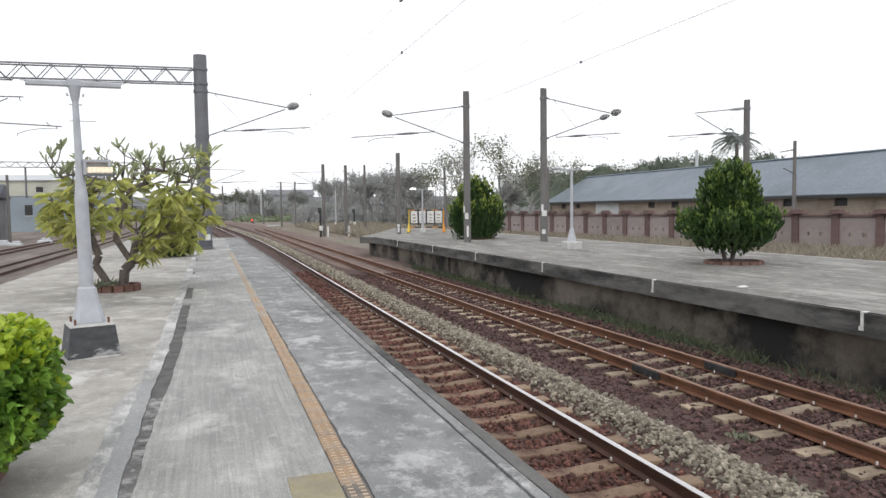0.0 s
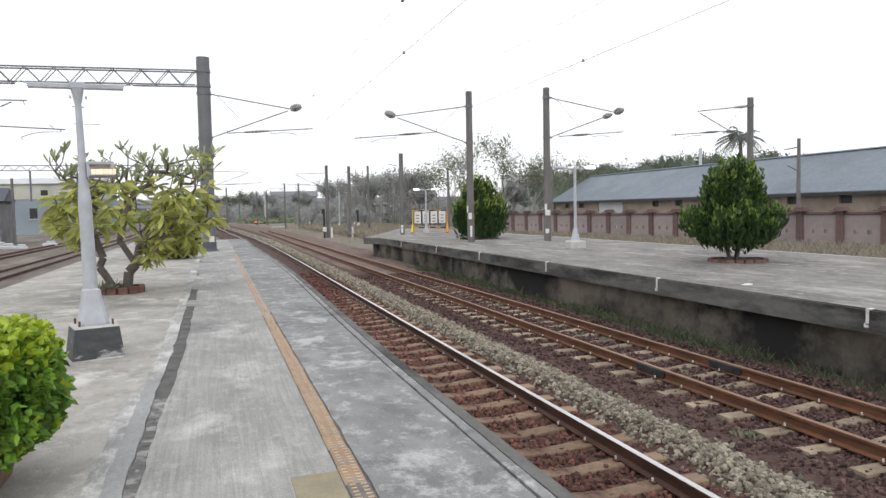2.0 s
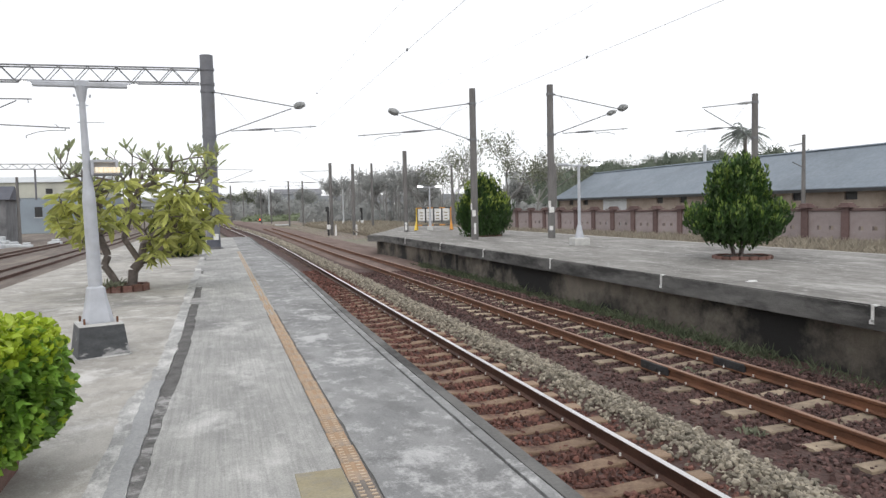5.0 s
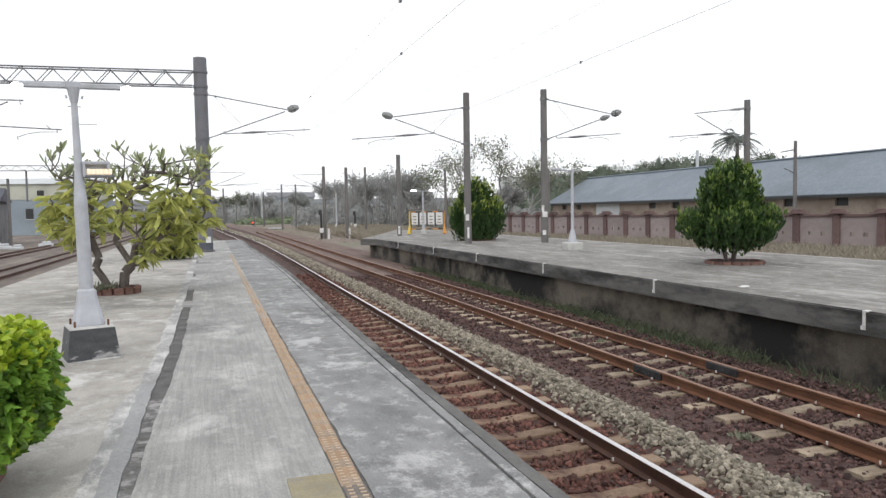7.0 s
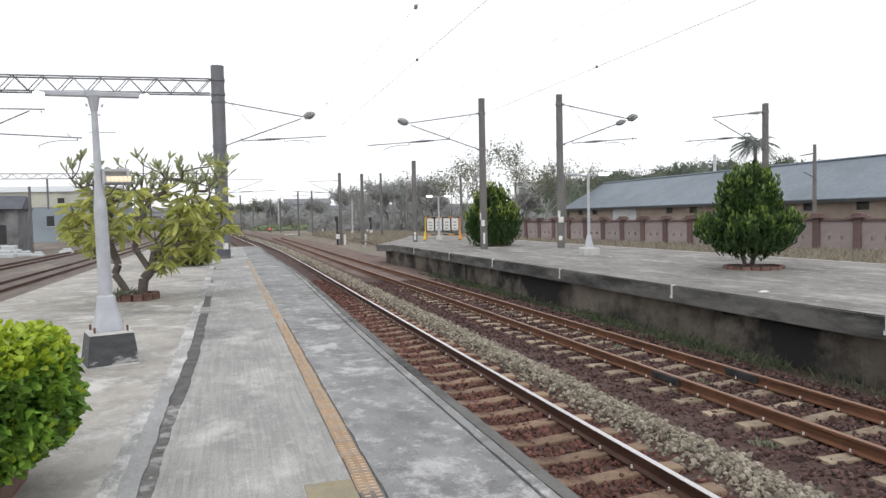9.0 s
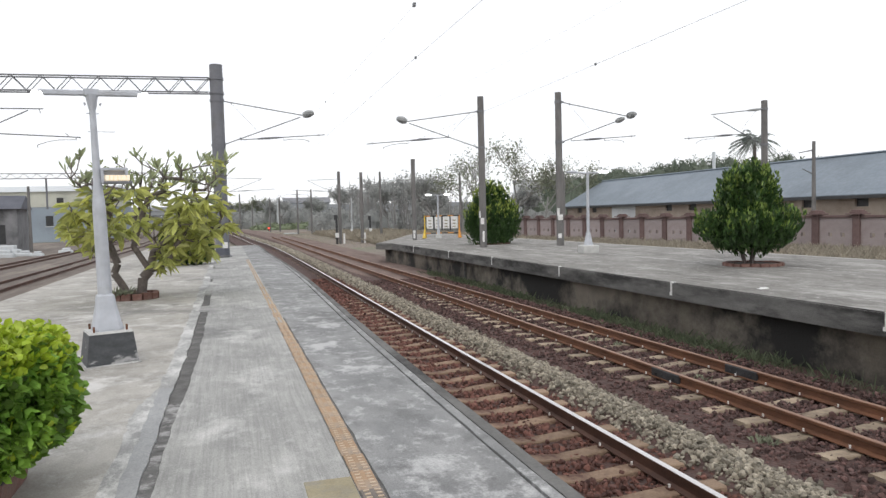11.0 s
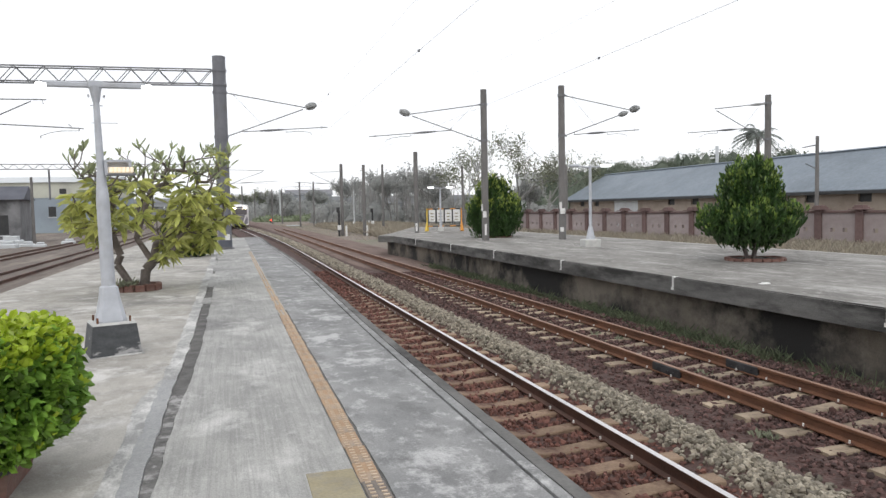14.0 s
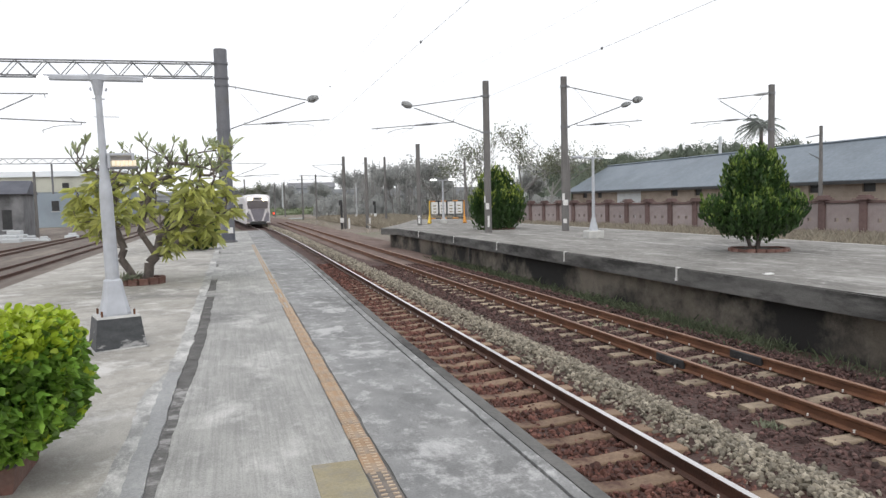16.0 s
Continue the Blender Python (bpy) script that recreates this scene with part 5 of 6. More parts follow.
for z in (0.33, 1.46):
    for k in range(6):
        bm = B()
        rod(bm, (-1.14 + k * 0.38, 0, z), (-1.14 + (k + 1) * 0.38, 0, z), 0.035, seg=8)
        part("rail", bm, M["orange"] if k % 2 == 0 else M["black"], bd, "orange bar" if k % 2 == 0 else "black bar")
for k in range(4):
    x = -0.80 + 0.54 * k
    bm = B()
    box(bm, x - 0.215, x + 0.215, -0.03, 0.0, 0.62, 1.41, 0.01)
    pn = part("panel", bm, M["white"], bd, "white panel with faded marks")
    for q in range(3):
        bm = B()
        box(bm, x - 0.10, x + 0.10, -0.036, -0.03, 0.72 + 0.2 * q, 0.79 + 0.2 * q)
        part("faded_print", bm, M["yellow_patch"], pn, "faded bar of writing")
    if k:
        bm = B()
        rod(bm, (x - 0.27, 0, 0.5), (x - 0.27, 0, 1.46), 0.03, seg=6)
        part("post", bm, M["black"], bd)
bm = B()
box(bm, 9.26, 9.44, 10.62, 10.74, P + 0.001, P + 0.01, 0.003)
box(bm, 9.38, 9.50, 10.70, 10.80, P + 0.002, P + 0.016, 0.003)
solo("paper_litter", bm, M["white"], "scrap of white paper on the opposite platform", "litter")


# ---- trees beyond the platforms ----
def tree(place, height, spread, seed, label, leaf, material, clumps, per, bare=0.0, name="tree", trunk=0.12):
    rng = np.random.default_rng(seed)
    ob = thing(name, label, "tree", place, group="trees beyond the line")
    vs, fs, tips = [], [], []

    def grow(p, d, length, r, level):
        d = d.normalized()
        end = p + d * length
        mid = p + d * length * 0.5 + Vector(rng.normal(0, length * 0.05, 3))
        tube(vs, fs, p, mid, r, r * 0.85, 5)
        tube(vs, fs, mid, end, r * 0.85, r * 0.7, 5)
        if level <= 1:
            tips.append((mid, end))
        if level == 0:
            return
        for i in range(3 if level > 1 else 2):
            a = rng.uniform(0, 6.28)
            side = Vector((math.cos(a) * spread, math.sin(a) * spread, rng.uniform(0.0, 0.6)))
            grow(p.lerp(end, rng.uniform(0.6, 1.0)), d * 0.8 + side * 0.75, length * rng.uniform(0.6, 0.85), r * 0.62, level - 1)

    grow(Vector((0, 0, -0.3)), Vector((rng.normal(0, 0.1), 0, 1)), height * 0.36, trunk, 4)
    k = height / max(0.1, max(v[2] for v in vs))
    vs = [(x * k, y * k, z * k) for x, y, z in vs]
    listed("trunk", vs, fs, M["bark_far"], ob, "haze-paled grey trunk and limbs")
    tips = [t for t in tips if rng.random() > bare]
    pick = rng.integers(0, len(tips), clumps)
    mids = np.array([[*(tips[i][0].lerp(tips[i][1], rng.uniform(0, 1.1)) * k)] for i in pick])
    pos = np.repeat(mids, per, 0) + rng.normal(size=(clumps * per, 3)) * [height * 0.045, height * 0.045, height * 0.05]
    v, f = leaf_mesh(rng, pos, rng.normal(size=pos.shape) + [0, 0, 0.3], leaf, leaf * 0.5)
    listed("crown", v, f, material, ob)
    return ob


# haze on these trees is only their paled bark and leaf colours
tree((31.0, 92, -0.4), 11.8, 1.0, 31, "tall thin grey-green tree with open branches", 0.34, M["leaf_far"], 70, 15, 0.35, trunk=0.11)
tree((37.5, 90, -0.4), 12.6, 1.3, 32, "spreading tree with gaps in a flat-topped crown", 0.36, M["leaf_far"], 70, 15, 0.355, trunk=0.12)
tree((34.2, 96, -0.4), 11.0, 0.8, 33, "nearly bare haze-tinted grey tree with thin branches", 0.28, M["leaf_haze"], 40, 10, 0.6, trunk=0.10)
tree((28.5, 100, -0.4), 9.0, 1.0, 34, "haze-tinted grey-green tree behind the barrier", 0.36, M["leaf_haze"], 150, 16, trunk=0.13)
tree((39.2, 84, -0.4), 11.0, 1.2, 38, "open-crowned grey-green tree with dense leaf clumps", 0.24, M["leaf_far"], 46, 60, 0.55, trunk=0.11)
tree((45.5, 104, -0.4), 6.5, 1.1, 35, "haze-tinted grey-green tree near the warehouse's end", 0.36, M["leaf_haze"], 240, 18, trunk=0.13)
tree((25.2, 112, -0.4), 8.5, 1.0, 36, "hazy grey-green tree near the line", 0.38, M["leaf_haze"], 170, 16, trunk=0.13)
tree((29.5, 132, -0.4), 9.5, 1.0, 37, "hazy grey-green tree near the far masts", 0.42, M["leaf_haze"], 190, 16, trunk=0.13)
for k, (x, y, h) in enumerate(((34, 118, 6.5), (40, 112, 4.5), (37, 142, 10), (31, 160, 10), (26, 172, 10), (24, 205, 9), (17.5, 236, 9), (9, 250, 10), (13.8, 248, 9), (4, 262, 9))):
    tree((x, y, -0.4), h, 1.1, 50 + k, "hazy grey-green roadside tree far down the line", 0.5, M["leaf_haze"] if k != 7 else M["leaf_far"], 150, 14, trunk=0.13)


def scrub(name, rng_seed, count, xy, size, material, label, per=70):
    rng = np.random.default_rng(rng_seed)
    pos, way = [], []
    c = xy(rng, count)
    for x, y, r, h in c:
        n = per
        a = rng.normal(size=(n, 3))
        a /= np.linalg.norm(a, axis=1, keepdims=True)
        p = a * [r, r, h] * rng.uniform(0.86, 1.01, (n, 1))
        p[:, 2] = np.abs(p[:, 2])
        pos.append(p + [x, y, -0.4])
        way.append(a * 0.6 + rng.normal(size=a.shape))
    v, f = leaf_mesh(rng, np.concatenate(pos), np.concatenate(way), size, size * 0.6)
    # leafy mass inside each clump
    b = bmesh.new()
    bmesh.ops.create_icosphere(b, subdivisions=2, radius=1.0)
    base, tri = np.array([p.co[:] for p in b.verts]), [[p.index for p in q.verts] for q in b.faces]
    b.free()
    for x, y, r, h in c:
        k = len(v)
        q = base * rng.uniform(0.78, 1.0, (len(base), 1)) * [r, r, h]
        q[:, 2] = np.abs(q[:, 2])
        v += (q + [x, y, -0.4]).tolist()
        f += [[i + k for i in t] for t in tri]
    return stuff(name, v, f, material, label, "scrub")


scrub("far_scrub", 61, 160, lambda r, n: np.c_[r.uniform(19, 75, n), r.uniform(118, 175, n), r.uniform(1.3, 2.6, n), r.uniform(1.2, 4.8, n)], 0.6, M["leaf_haze"], "hazy grey-green scrub behind the line", 90)
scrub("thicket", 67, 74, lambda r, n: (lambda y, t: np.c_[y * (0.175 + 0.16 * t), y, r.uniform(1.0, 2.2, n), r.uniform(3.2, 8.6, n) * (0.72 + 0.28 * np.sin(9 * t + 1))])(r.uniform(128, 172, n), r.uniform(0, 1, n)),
      0.36, M["leaf_haze"], "hazy grey thicket of thin trees behind the line", 260)
# thin trunks standing in the thicket, bark colour paled for haze
rng = np.random.default_rng(68)
vs, fs = [], []
for k in range(90):
    y, t = rng.uniform(118, 150), rng.uniform(0, 1)
    x, h, lean = y * (0.165 + 0.165 * t), rng.uniform(4, 10), rng.normal(0, 0.5)
    tube(vs, fs, (x, y, -0.4), (x + lean * 0.4, y, h * 0.6), 0.10, 0.07, 5)
    tube(vs, fs, (x + lean * 0.4, y, h * 0.6), (x + lean, y, h), 0.07, 0.02, 5)
    for j in range(4):
        z = h * rng.uniform(0.45, 0.9)
        tube(vs, fs, (x + lean * 0.6, y, z), (x + lean * 0.6 + rng.normal(0, 0.9), y + rng.normal(0, 0.6), z + rng.uniform(0.6, 1.8)), 0.035, 0.012, 4)
stuff("thicket_trunks", vs, fs, M["bark_far"], "thin haze-paled trunks and bare twigs in the thicket", "trees")
scrub("green_bank", 62, 150, lambda r, n: np.c_[r.uniform(8, 52, n), r.uniform(186, 226, n), r.uniform(1.5, 3, n), r.uniform(0.8, 1.8, n)], 0.7, M["leaf_bank"], "green weedy bank far down the line", 70)
scrub("far_wood", 64, 130, lambda r, n: np.c_[r.uniform(-70, 140, n), r.uniform(312, 345, n), r.uniform(3, 6, n), r.uniform(5, 9, n)], 1.3, M["leaf_haze"], "hazy grey wood beyond the viaduct", 120)
scrub("mid_wood", 65, 46, lambda r, n: np.c_[r.uniform(2, 40, n), r.uniform(236, 262, n), r.uniform(2.5, 5, n), r.uniform(4, 7.5, n)], 0.9, M["leaf_haze"], "haze-tinted grey-green trees before the viaduct", 150)
scrub("hill_wood", 63, 230, lambda r, n: (lambda t, w: np.c_[58 + 57 * t + w * 10, 128 - 60 * t + w * 14, 2.6 + 2.4 * r.uniform(0, 1, n), (9.6 + 2.6 * np.clip(3 * t, 0, 1)) * r.uniform(0.75, 1.0, n) * (0.95 - 0.25 * np.clip((t - 0.5) * 3, 0, 1)) + 2.5 * w])(r.uniform(0, 1, n), r.uniform(0, 1, n)),
      0.34, M["leaf_hill"], "dark wooded slope behind the warehouse roof", 900)

# palm over the warehouse
palm = thing("palm_tree", "tall palm with a ragged grey-green crown", "tree", (61.8, 72.0, -0.4))
vs, fs = [], []
tube(vs, fs, (0, 0, 0), (0.2, 0, 6), 0.3, 0.24, 8)
tube(vs, fs, (0.2, 0, 6), (0.1, 0, 11.0), 0.24, 0.2, 8)
listed("trunk", vs, fs, M["bark"], palm, "slender grey trunk")
rng = np.random.default_rng(8)
pos, way = [], []
for k in range(34):
    a, e = rng.uniform(0, 6.28), rng.uniform(-0.5, 1.3)
    p = np.array([0.1, 0, 11.0])
    d = np.array([math.cos(a) * math.cos(e), math.sin(a) * math.cos(e), math.sin(e)])
    for j in range(16):
        p = p + d * 0.16
        d = d + [0, 0, -0.055]
        for s in (-1, 1):
            pos.append(p)
            way.append(np.cross(d, [0, 0, 1]) * s + d * 0.8 + [0, 0, -0.2])
v, f = leaf_mesh(rng, np.array(pos), np.array(way), 0.85, 0.06)
listed("crown", v, f, M["leaf_palm"], palm)

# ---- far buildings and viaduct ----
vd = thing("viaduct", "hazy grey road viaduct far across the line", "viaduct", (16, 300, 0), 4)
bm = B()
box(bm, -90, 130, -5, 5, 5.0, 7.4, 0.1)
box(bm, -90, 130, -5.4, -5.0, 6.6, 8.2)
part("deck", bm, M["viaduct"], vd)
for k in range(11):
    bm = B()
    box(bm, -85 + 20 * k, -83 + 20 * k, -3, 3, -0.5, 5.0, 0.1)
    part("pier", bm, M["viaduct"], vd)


def block(name, place, turn, w, d, h, wall, roof, label, windows, rz=1.2):
    ob = thing(name, label, "building", place, turn)
    bm = B()
    box(bm, -w / 2, w / 2, -d / 2, d / 2, -0.5, h)
    part("wall", bm, wall, ob)
    bm = B()
    vs = [bm.verts.new(p) for p in ((-w / 2 - 0.4, -d / 2 - 0.4, h), (w / 2 + 0.4, -d / 2 - 0.4, h), (w / 2 + 0.4, d / 2 + 0.4, h), (-w / 2 - 0.4, d / 2 + 0.4, h), (-w / 2 - 0.4, 0, h + rz), (w / 2 + 0.4, 0, h + rz))]
    for q in ((0, 1, 5, 4), (2, 3, 4, 5), (0, 4, 3), (1, 2, 5), (3, 2, 1, 0)):
        bm.faces.new([vs[i] for i in q])
    rf = part("roof", bm, roof, ob)
    if name == "factory_shed":
        rf.matrix_basis = pose(0, 0, 2.4)
    for x, z, ww, hh in windows:
        bm = B()
        box(bm, x - ww / 2 - 0.08, x + ww / 2 + 0.08, -d / 2 - 0.08, -d / 2 + 0.02, z - 0.12, z)
        win = part("window", bm, M["far_white"], ob)
        bm = B()
        box(bm, x - ww / 2, x + ww / 2, -d / 2 - 0.03, -d / 2 + 0.02, z, z + hh)
        part("pane", bm, M["dark"], win, "dark window")
    return ob


shed = block("factory_shed", (-32, 132, -0.4), -8, 30, 14, 5.6, M["far_blue"], M["far_white"], "factory shed, blue-grey below and cream above, behind the yard", [(6.5, 2.6, 1.1, 1.6), (9.5, 3.4, 0.8, 1.6), (0, 2.6, 1.1, 1.6)], 1.2)
bm = B()
box(bm, -15.05, 15.05, -7.06, 7.0, 5.6, 8.0)
up = part("upper_wall", bm, M["cream"], shed, "cream upper cladding")
for x in (3.2, 8.2):
    bm = B()
    box(bm, x - 0.5, x + 0.5, -7.1, -7.0, 6.2, 7.0)
    part("window", bm, M["dark"], up, "dark window")
block("yard_hut", (-24.6, 80, -0.4), 6, 10, 7, 4.4, M["hut"], M["hut_roof"], "dull grey yard hut with a dark roof", [(3.6, 1.0, 0.8, 1.9), (0.5, 1.0, 0.8, 1.9), (-2.5, 1.0, 0.8, 1.9)], 1.4)
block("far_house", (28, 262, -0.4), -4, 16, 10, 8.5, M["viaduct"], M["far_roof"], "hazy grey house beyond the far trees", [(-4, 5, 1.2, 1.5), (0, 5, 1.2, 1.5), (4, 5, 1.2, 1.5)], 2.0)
block("far_house", (104, 231, -0.4), -18, 13, 10, 14, M["far_white"], M["far_roof"], "pale hazy apartment block beyond the trees", [(-4.5 + 3 * k, z, 1.6, 1.4) for k in range(4) for z in (8, 11)], 0.5)
scrub("grey_scrub", 66, 16, lambda r, n: np.c_[r.uniform(34, 47, n), r.uniform(98, 112, n), r.uniform(1.2, 2.2, n), r.uniform(2.6, 4.6, n)], 0.45, M["leaf_haze"], "hazy grey-green bushes behind the fence's end", 220)
# second portal across the yard
pt = thing("portal_frame", "grey lattice portal frame far across the yard", "portal", (0, 110, -0.4))
bm = B()
for z in (9.2, 9.9):
    rod(bm, (-60, 0, z), (-0.6, 0, z), 0.06, seg=5)
for k in range(74):
    rod(bm, (-60 + 0.8 * k, 0, 9.2 if k % 2 else 9.9), (-59.2 + 0.8 * k, 0, 9.9 if k % 2 else 9.2), 0.04, seg=4)
part("beam", bm, M["steel"], pt)
for x in (-23.7, -17.9, -0.6, -60):
    bm = B()
    rod(bm, (x, 0, 0 if x in (-0.6, -60) else 5.0), (x, 0, 10.1 if x in (-0.6, -60) else 9.2), 0.2 if x in (-0.6, -60) else 0.13, seg=8)
    part("leg", bm, M["steel_mast"], pt)
# things on the ground down the line
for x, y, h, r, mt, lb in ((14.9, 221, 9.0, 0.22, "far_white", "slender pale post far down the line"), (18.5, 109, 5.4, 0.11, "far_white", "slender pale post among the scrub")):
    bm = B()
    rod(bm, (x, y, -0.4), (x, y, h), r, r * 0.8, 8)
    solo("post", bm, M[mt], lb, "post", group="posts")
for x, y, h in ((11.1, 75.0, 2.75), (19.4, 99, 2.6)):
    ob = thing("signal_post", "short dark signal post beside the line", "signal", (x, y, -0.4), group="signal posts")
    bm = B()
    rod(bm, (0, 0, 0), (0, 0, h), 0.12, seg=8)
    part("post", bm, M["black"], ob)
    bm = B()
    box(bm, -0.26, 0.10, -0.14, 0.14, h - 0.2, h + 0.35, 0.05)
    part("head", bm, M["dark"], ob)
    bm = B()
    box(bm, -0.2, 0.2, -0.2, -0.12, 0.7, 1.2, 0.02)
    part("plate", bm, M["white"], ob, "small white plate")
for x, y in ((17.2, 102), (22.1, 113), (11.8, 74.6), (13.9, 74), (20.6, 108), (16.2, 127)):
    bm = B()
    box(bm, x - 0.09, x + 0.09, y - 0.1, y + 0.1, -0.4, 0.75, 0.02)
    solo("marker", bm, M["white"], "small white trackside marker", "marker", group="markers")
bm = B()
box(bm, 14.15, 14.42, 92.9, 93.1, -0.4, 1.9, 0.03)
solo("stake", bm, M["black"], "black upright stake beside the line", "post")
bm = B()
box(bm, 9.9, 12.4, 130.8, 132.6, -0.36, -0.14, 0.05)
solo("concrete_slab", bm, M["far_white"], "pale concrete slab lying on the ground", "slab")
gs = thing("ground_signal", "small ground signal with a red light", "signal", (9.9, 181, -0.34))
bm = B()
box(bm, -0.25, 0.25, -0.2, 0.2, 0, 0.9, 0.05)
part("case", bm, M["black"], gs)
bm = B()
rod(bm, (0, -0.24, 0.60), (0, -0.2, 0.60), 0.22, seg=12)
part("lens", bm, M["red_light"], gs, "lit red lens")
for s in (-1,):
    hut = thing("parked_van", "small cream van parked beyond the platform's end", "van", (-3.1, 119, -0.3), 20)
    bm = B()
    box(bm, -1.9, 1.9, -0.8, 0.8, 0.35, 1.2, 0.12)
    box(bm, -1.9, 1.2, -0.75, 0.75, 1.15, 2.0, 0.2)
    part("body", bm, M["white"], hut)
    bm = B()
    box(bm, -1.6, 1.0, -0.79, -0.70, 1.3, 1.75, 0.03)
    part("window", bm, M["train_glass"], hut)
    for x in (-1.2, 1.2):
        bm = B()
        rod(bm, (x, -0.82, 0.33), (x, 0.82, 0.33), 0.33, seg=14)
        part("wheel", bm, M["black"], hut)
for x, y, s in ((-17.5, 66, 0.5), (-16.6, 68, 0.4), (-18.4, 70, 0.7), (-15.4, 67, 0.35), (-14.2, 72, 0.4)):
    bm = B()
    box(bm, x - s * 1.4, x + s * 1.4, y - s, y + s, -0.35, -0.3 + s * 0.9, 0.08)
    box(bm, x - s * 0.6, x + s * 1.0, y - s * 0.7, y + s * 0.6, -0.3 + s * 0.85, -0.3 + s * 1.4, 0.06)
    solo("rubble_heap", bm, M["far_white"], "pale heap of stacked rubble in the yard", "rubble", group="rubble heaps")

# ---- grass ----
rng = np.random.default_rng(12)


def blades(name, n, x, y, z, length, width, material, label):
    way = np.c_[rng.normal(0, 0.45, n), rng.normal(0, 0.45, n), np.ones(n)]
    v, f = leaf_mesh(rng, np.c_[x, y, z], way, length, width, fold=0.1, droop=0.25)
    return stuff(name, v, f, material, label, "grass")


n = 12000
ty = rng.uniform(3, 31, n)
patch = (np.sin(ty * 1.3) + np.sin(ty * 0.53 + 1) > -0.5) | (rng.uniform(0, 1, n) < 0.3)
tx = 8.9 - np.abs(rng.normal(0, 0.26, n)) * (1 + 0.5 * (ty < 13))
tx, ty = tx[patch], ty[patch]
blades("wall_grass", len(tx), tx, ty, np.full(len(tx), -0.28), 0.10 + 0.26 * rng.uniform(0, 1, len(tx)) ** 3, 0.014, M["grass"], "green weeds along the foot of the platform wall")
n = 110000
gy = rng.uniform(14, 120, n)
gx2 = FX - 0.2 - math.tan(radians(SKEW)) * (np.minimum(gy, 62) - FY) - 11.0 * rng.uniform(0, 1, n) ** 1.8
blades("dry_grass", n, gx2, gy, np.full(n, -0.36), 1.1, 0.016, M["grass_dry"], "dry straw-coloured grass before the brick fence")
n = 9000
gy = 60 + 90 * rng.uniform(0, 1, n) ** 0.8
gx2 = np.array([track_b(y) for y in gy]) + 2.2 + rng.uniform(0, 1, n) ** 1.5 * 26
blades("track_grass", n, gx2, gy, np.full(n, -0.37), 0.22, 0.04, M["grass_dry"], "dry grass on the flat ground beside the line")
n = 150
spot = rng.choice(6, n, p=[0.3, 0.2, 0.2, 0.1, 0.1, 0.1])
wx = np.array([5.55, 7.05, 6.9, 6.75, 7.0, 6.6])[spot] + rng.normal(0, 0.05, n)
wy = np.array([6.30, 11.9, 12.5, 9.0, 17.0, 22.0])[spot] + rng.normal(0, 0.08, n)
blades("track_weeds", n, wx, wy, np.full(n, -0.21), 0.11, 0.03, M["leaf_far"], "small green weeds in the ballast")


# ---- loose stones ----
def stones(name, x, y, z, size, material, label, seed):
    r = np.random.default_rng(seed)
    b = bmesh.new()
    bmesh.ops.create_icosphere(b, subdivisions=1, radius=1.0)
    base = np.array([v.co[:] for v in b.verts])
    tri = np.array([[v.index for v in f.verts] for f in b.faces])
    b.free()
    kinds = np.array([base * r.uniform(0.5, 1.2, (len(base), 1)) for _ in range(14)])
    n = len(x)
    q = r.normal(size=(n, 4))
    q /= np.linalg.norm(q, axis=1, keepdims=True)
    w, a, b2, c = q.T
    R = np.stack([1 - 2 * (b2 * b2 + c * c), 2 * (a * b2 - c * w), 2 * (a * c + b2 * w), 2 * (a * b2 + c * w), 1 - 2 * (a * a + c * c), 2 * (b2 * c - a * w), 2 * (a * c - b2 * w), 2 * (b2 * c + a * w), 1 - 2 * (a * a + b2 * b2)], 1).reshape(n, 3, 3)
    v = kinds[r.integers(0, 14, n)] * r.uniform(0.55, 1.2, (n, 1, 3)) * (size * r.uniform(0.55, 1.45, n))[:, None, None]
    v = np.einsum("nij,nkj->nki", R, v) + np.stack([x, y, z], 1)[:, None]
    f = (np.arange(n)[:, None, None] * len(base) + tri).reshape(-1, 3)
    return stuff(name, v.reshape(-1, 3).tolist(), f.tolist(), material, label, "ballast")


def near_y(n, y0, y1, power):
    return y0 + (y1 - y0) * rng.uniform(0, 1, n) ** power


n = 28000
y = near_y(n, 0.5, 30, 1.6)
x = np.array([track_a(v) for v in y]) + rng.uniform(-1.5, 1.15, n)
ph = ((y - 1.1 + 0.31) % 0.62) - 0.31
keep = (np.abs(ph) > 0.115) | (rng.uniform(0, 1, n) < 0.16)
x, y = x[keep], y[keep]
stones("ballast", x, y, -0.20 + rng.normal(0, 0.012, len(x)), 0.030 * (1 + y / 40), M["stone_brown"], "rust-brown crushed stone between the polished rails", 71)
n = 40000
y = near_y(n, 1.5, 28, 1.45)
x = np.array([track_b(v) for v in y]) + rng.uniform(-1.65, 1.6, n)
ph = ((y - 1.35 + 0.31) % 0.62) - 0.31
keep = (np.abs(ph) > 0.11) | (rng.uniform(0, 1, n) < 0.25)
x, y = x[keep], y[keep]
stones("ballast", x, y, -0.20 + rng.normal(0, 0.014, len(x)), 0.026 * (1 + y / 40), M["stone_dull"], "dull brown crushed stone round the rusted rails", 72)
n = 24000
y = near_y(n, 1.0, 62, 1.9)
u = np.clip(rng.normal(0.03, 0.165, n), -0.36, 0.46)
x = np.array([track_a(v) for v in y]) + 1.38 + u
z = -0.185 + 0.11 * np.exp(-(u / 0.26) ** 2) + rng.normal(0, 0.014, n)
stones("ballast", x, y, z, 0.031 * (1 + y / 55), M["stone_grey"], "ridge of pale grey crushed stone between the tracks", 73)


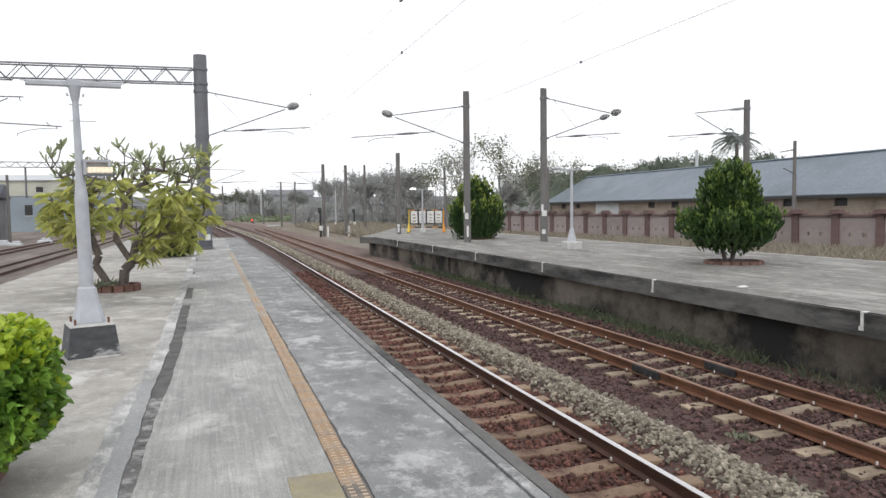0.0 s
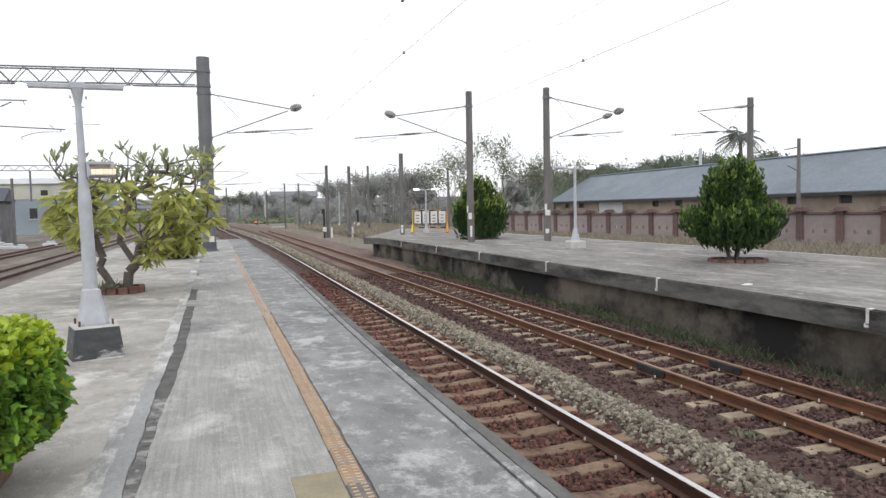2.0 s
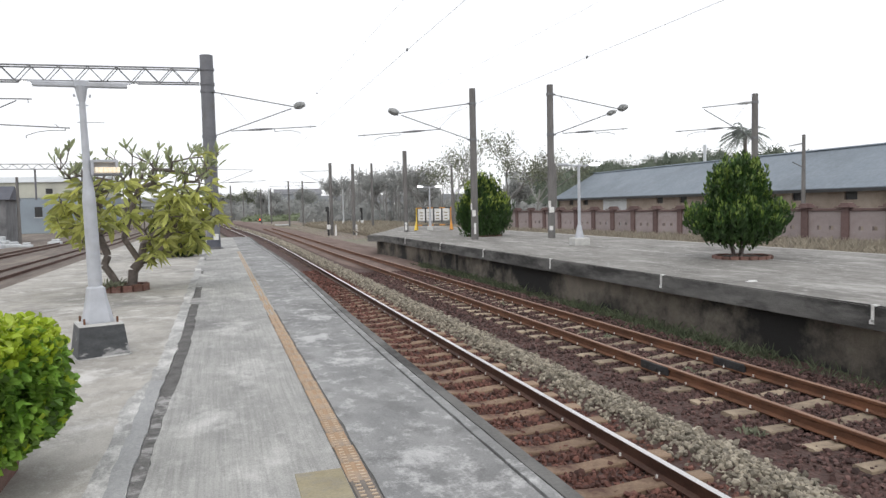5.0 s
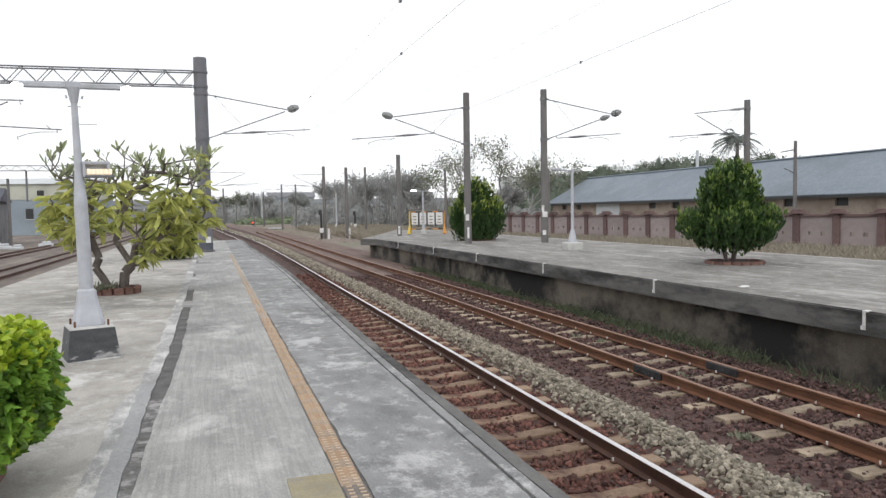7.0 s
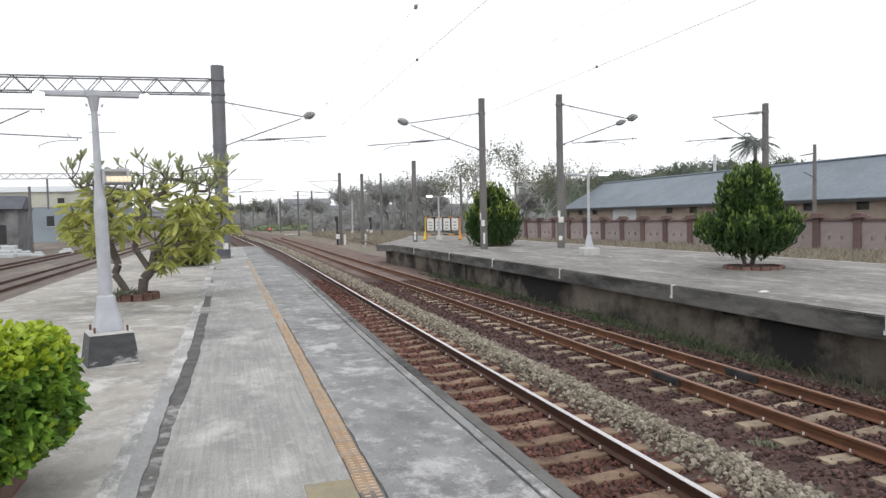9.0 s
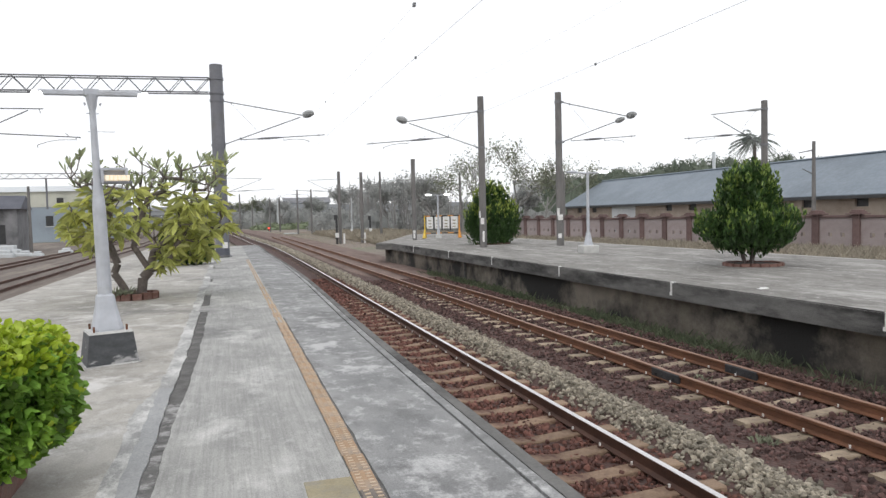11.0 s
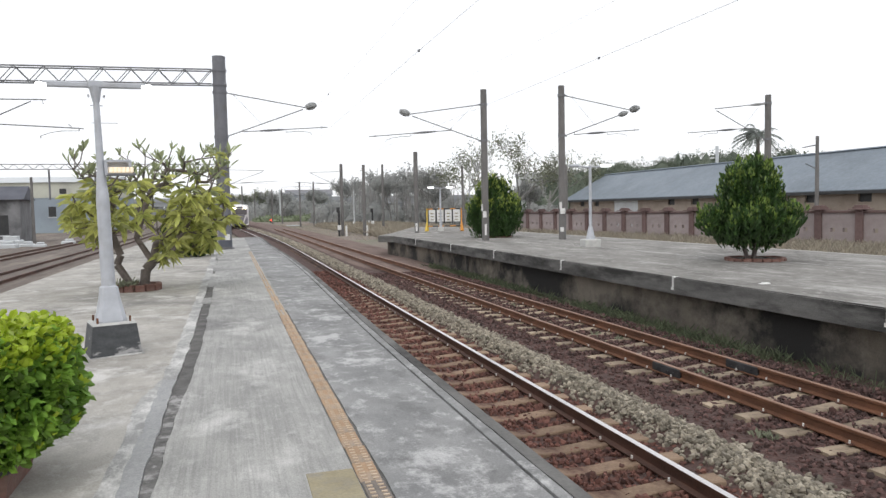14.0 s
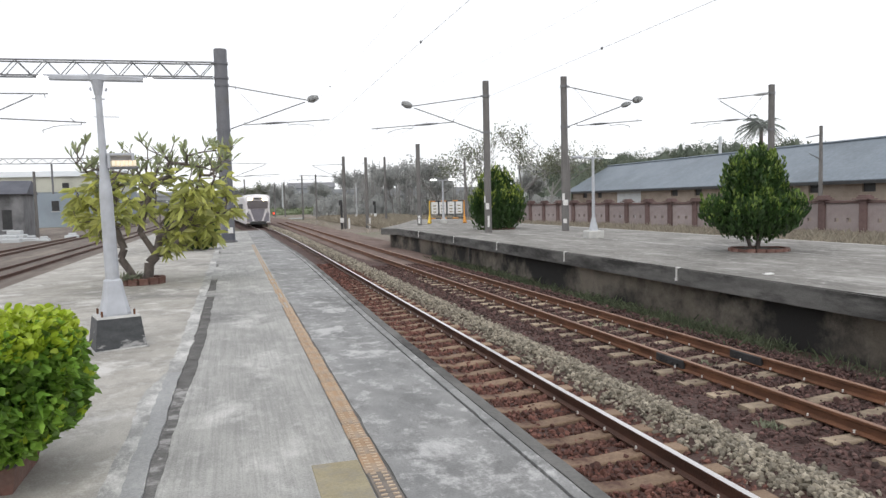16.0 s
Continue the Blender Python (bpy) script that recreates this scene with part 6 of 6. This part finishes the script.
n = 5200
y = near_y(n, 50, 150, 1.3)
u = np.clip(rng.normal(0.03, 0.2, n), -0.45, 0.5)
x = np.array([track_a(v) for v in y]) + 1.38 + u
stones("ballast", x, y, -0.16 + 0.13 * np.exp(-(u / 0.28) ** 2) + rng.normal(0, 0.014, n), 0.055 * (1 + y / 120), M["stone_grey"], "ridge of pale crushed stone far down the line", 74)


# ---- train ----
CAR = 20.0


def train_car(front):
    ob = thing("train_car", "white and grey electric train front with lit headlights" if front else "white electric train carriage", "train")
    W, H0, H1 = 1.42, 0.32, 3.62

    def ring(y, w, zb, zt, round_=0.35):
        pts = []
        for sx, z in ((-1, zb), (-1, zt - round_), (-0.9, zt - round_ * 0.35), (-0.6, zt - 0.05), (0, zt), (0.6, zt - 0.05), (0.9, zt - round_ * 0.35), (1, zt - round_), (1, zb)):
            pts.append((sx * w, y, z))
        return pts
    prof = [(0.0, W * 0.86, H0 + 0.1, H1 - 0.55), (0.35, W * 0.94, H0, H1 - 0.25), (1.0, W * 0.99, H0, H1 - 0.05), (2.0, W, H0, H1), (CAR - 0.3, W, H0, H1)] if front else [(0.3, W, H0, H1), (CAR - 0.3, W, H0, H1)]
    body = part("body", rows_mesh([ring(*p) for p in prof], closed=True, caps=True), M["train_white"], ob, "white rounded body shell")
    for s in (-1, 1):
        bm = B()
        box(bm, s * (W + 0.004) - 0.012, s * (W + 0.004) + 0.012, 3.0, CAR - 1, 1.75, 2.55, 0.01)
        part("side_window", bm, M["train_glass"], ob, "dark window band")
        bm = B()
        box(bm, s * (W + 0.004) - 0.01, s * (W + 0.004) + 0.01, 2.4, CAR - 0.6, 0.75, 1.0)
        part("stripe", bm, M["train_grey"], ob, "grey side stripe")
    for y in (3.2, 5.2, CAR - 5.2, CAR - 3.2):
        bm = B()
        for s in (-1, 1):
            rod(bm, (s * 0.50, y, 0.43), (s * 0.63, y, 0.43), 0.43, seg=18)
        rod(bm, (-0.6, y, 0.43), (0.6, y, 0.43), 0.08, seg=8)
        part("wheel_set", bm, M["rust_dark"], ob)
    if front:
        bm = B()
        prism(bm, [(-1.05, 2.0), (1.05, 2.0), (1.12, 2.62), (1.0, 2.9), (-1.0, 2.9), (-1.12, 2.62)], 0, 0.06)
        g = part("windscreen", bm, M["train_glass"], ob, "dark windscreen")
        g.matrix_basis = pose(0, 0.0, 0, 90)
        bm = B()
        prism(bm, [(-0.82, 1.98), (0.82, 1.98), (0.46, 0.85), (0.30, 0.62), (-0.30, 0.62), (-0.46, 0.85)], 0, 0.05)
        g = part("mask", bm, M["train_grey"], ob, "grey tapering front panel")
        g.matrix_basis = pose(0, 0.0, 0, 90)
        for s in (-1, 1):
            bm = B()
            prism(bm, [(s * 0.98, 1.72), (s * 1.18, 1.5), (s * 1.18, 0.6), (s * 0.72, 0.5), (s * 0.62, 0.75)][::s], 0, 0.05)
            g = part("side_panel", bm, M["train_grey"], ob, "dark grey slanted side panel")
            g.matrix_basis = pose(0, 0.0, 0, 90)
            bm = B()
            rod(bm, (s * 0.80, 0.40, 3.02), (s * 0.80, -0.05, 2.98), 0.22, seg=14)
            part("headlight", bm, M["headlight"], ob, "bright warm headlight")
            bm = B()
            rod(bm, (s * 0.92, 0.2, 1.55), (s * 0.92, -0.05, 1.55), 0.11, seg=12)
            part("lamp", bm, M["white"], ob, "round white lamp")
        bm = B()
        box(bm, -0.45, 0.45, -0.02, 0.3, 2.98, 3.2, 0.03)
        part("destination_box", bm, M["dark"], ob, "dark destination box")
        bm = B()
        box(bm, -0.9, 0.9, -0.05, 0.5, 0.22, 0.62, 0.08)
        part("skirt", bm, M["dark"], ob, "dark coupler skirt")
    else:
        bm = B()
        box(bm, -0.7, 0.7, -0.35, 0.35, 0.5, 3.0, 0.05)
        part("gangway", bm, M["dark"], ob, "dark gangway bellows")
    return ob


CARS = [train_car(True), train_car(False), train_car(False)]


def nose_at(t):
    """How far down the line the train's nose is."""
    return 81.0 + 16.5 * (16.0 - t) + 0.12 * (16.0 - t) ** 2


def motions():
    times = [0, 2, 4, 6, 8, 10, 11, 12, 12.5, 13, 13.5, 14, 14.5, 15, 15.5, 16]
    for k, car in enumerate(CARS):
        rows = []
        for t in times:
            y = nose_at(t) + k * CAR
            a, b = track_a(y + 3), track_a(y + CAR - 3)
            turn = math.degrees(math.atan2(-(b - a), CAR - 6))
            rows.append((t, pose(a + (a - b) * 3 / (CAR - 6), y, 0, 0, 0, turn)))
        walk(car, rows)


motions()
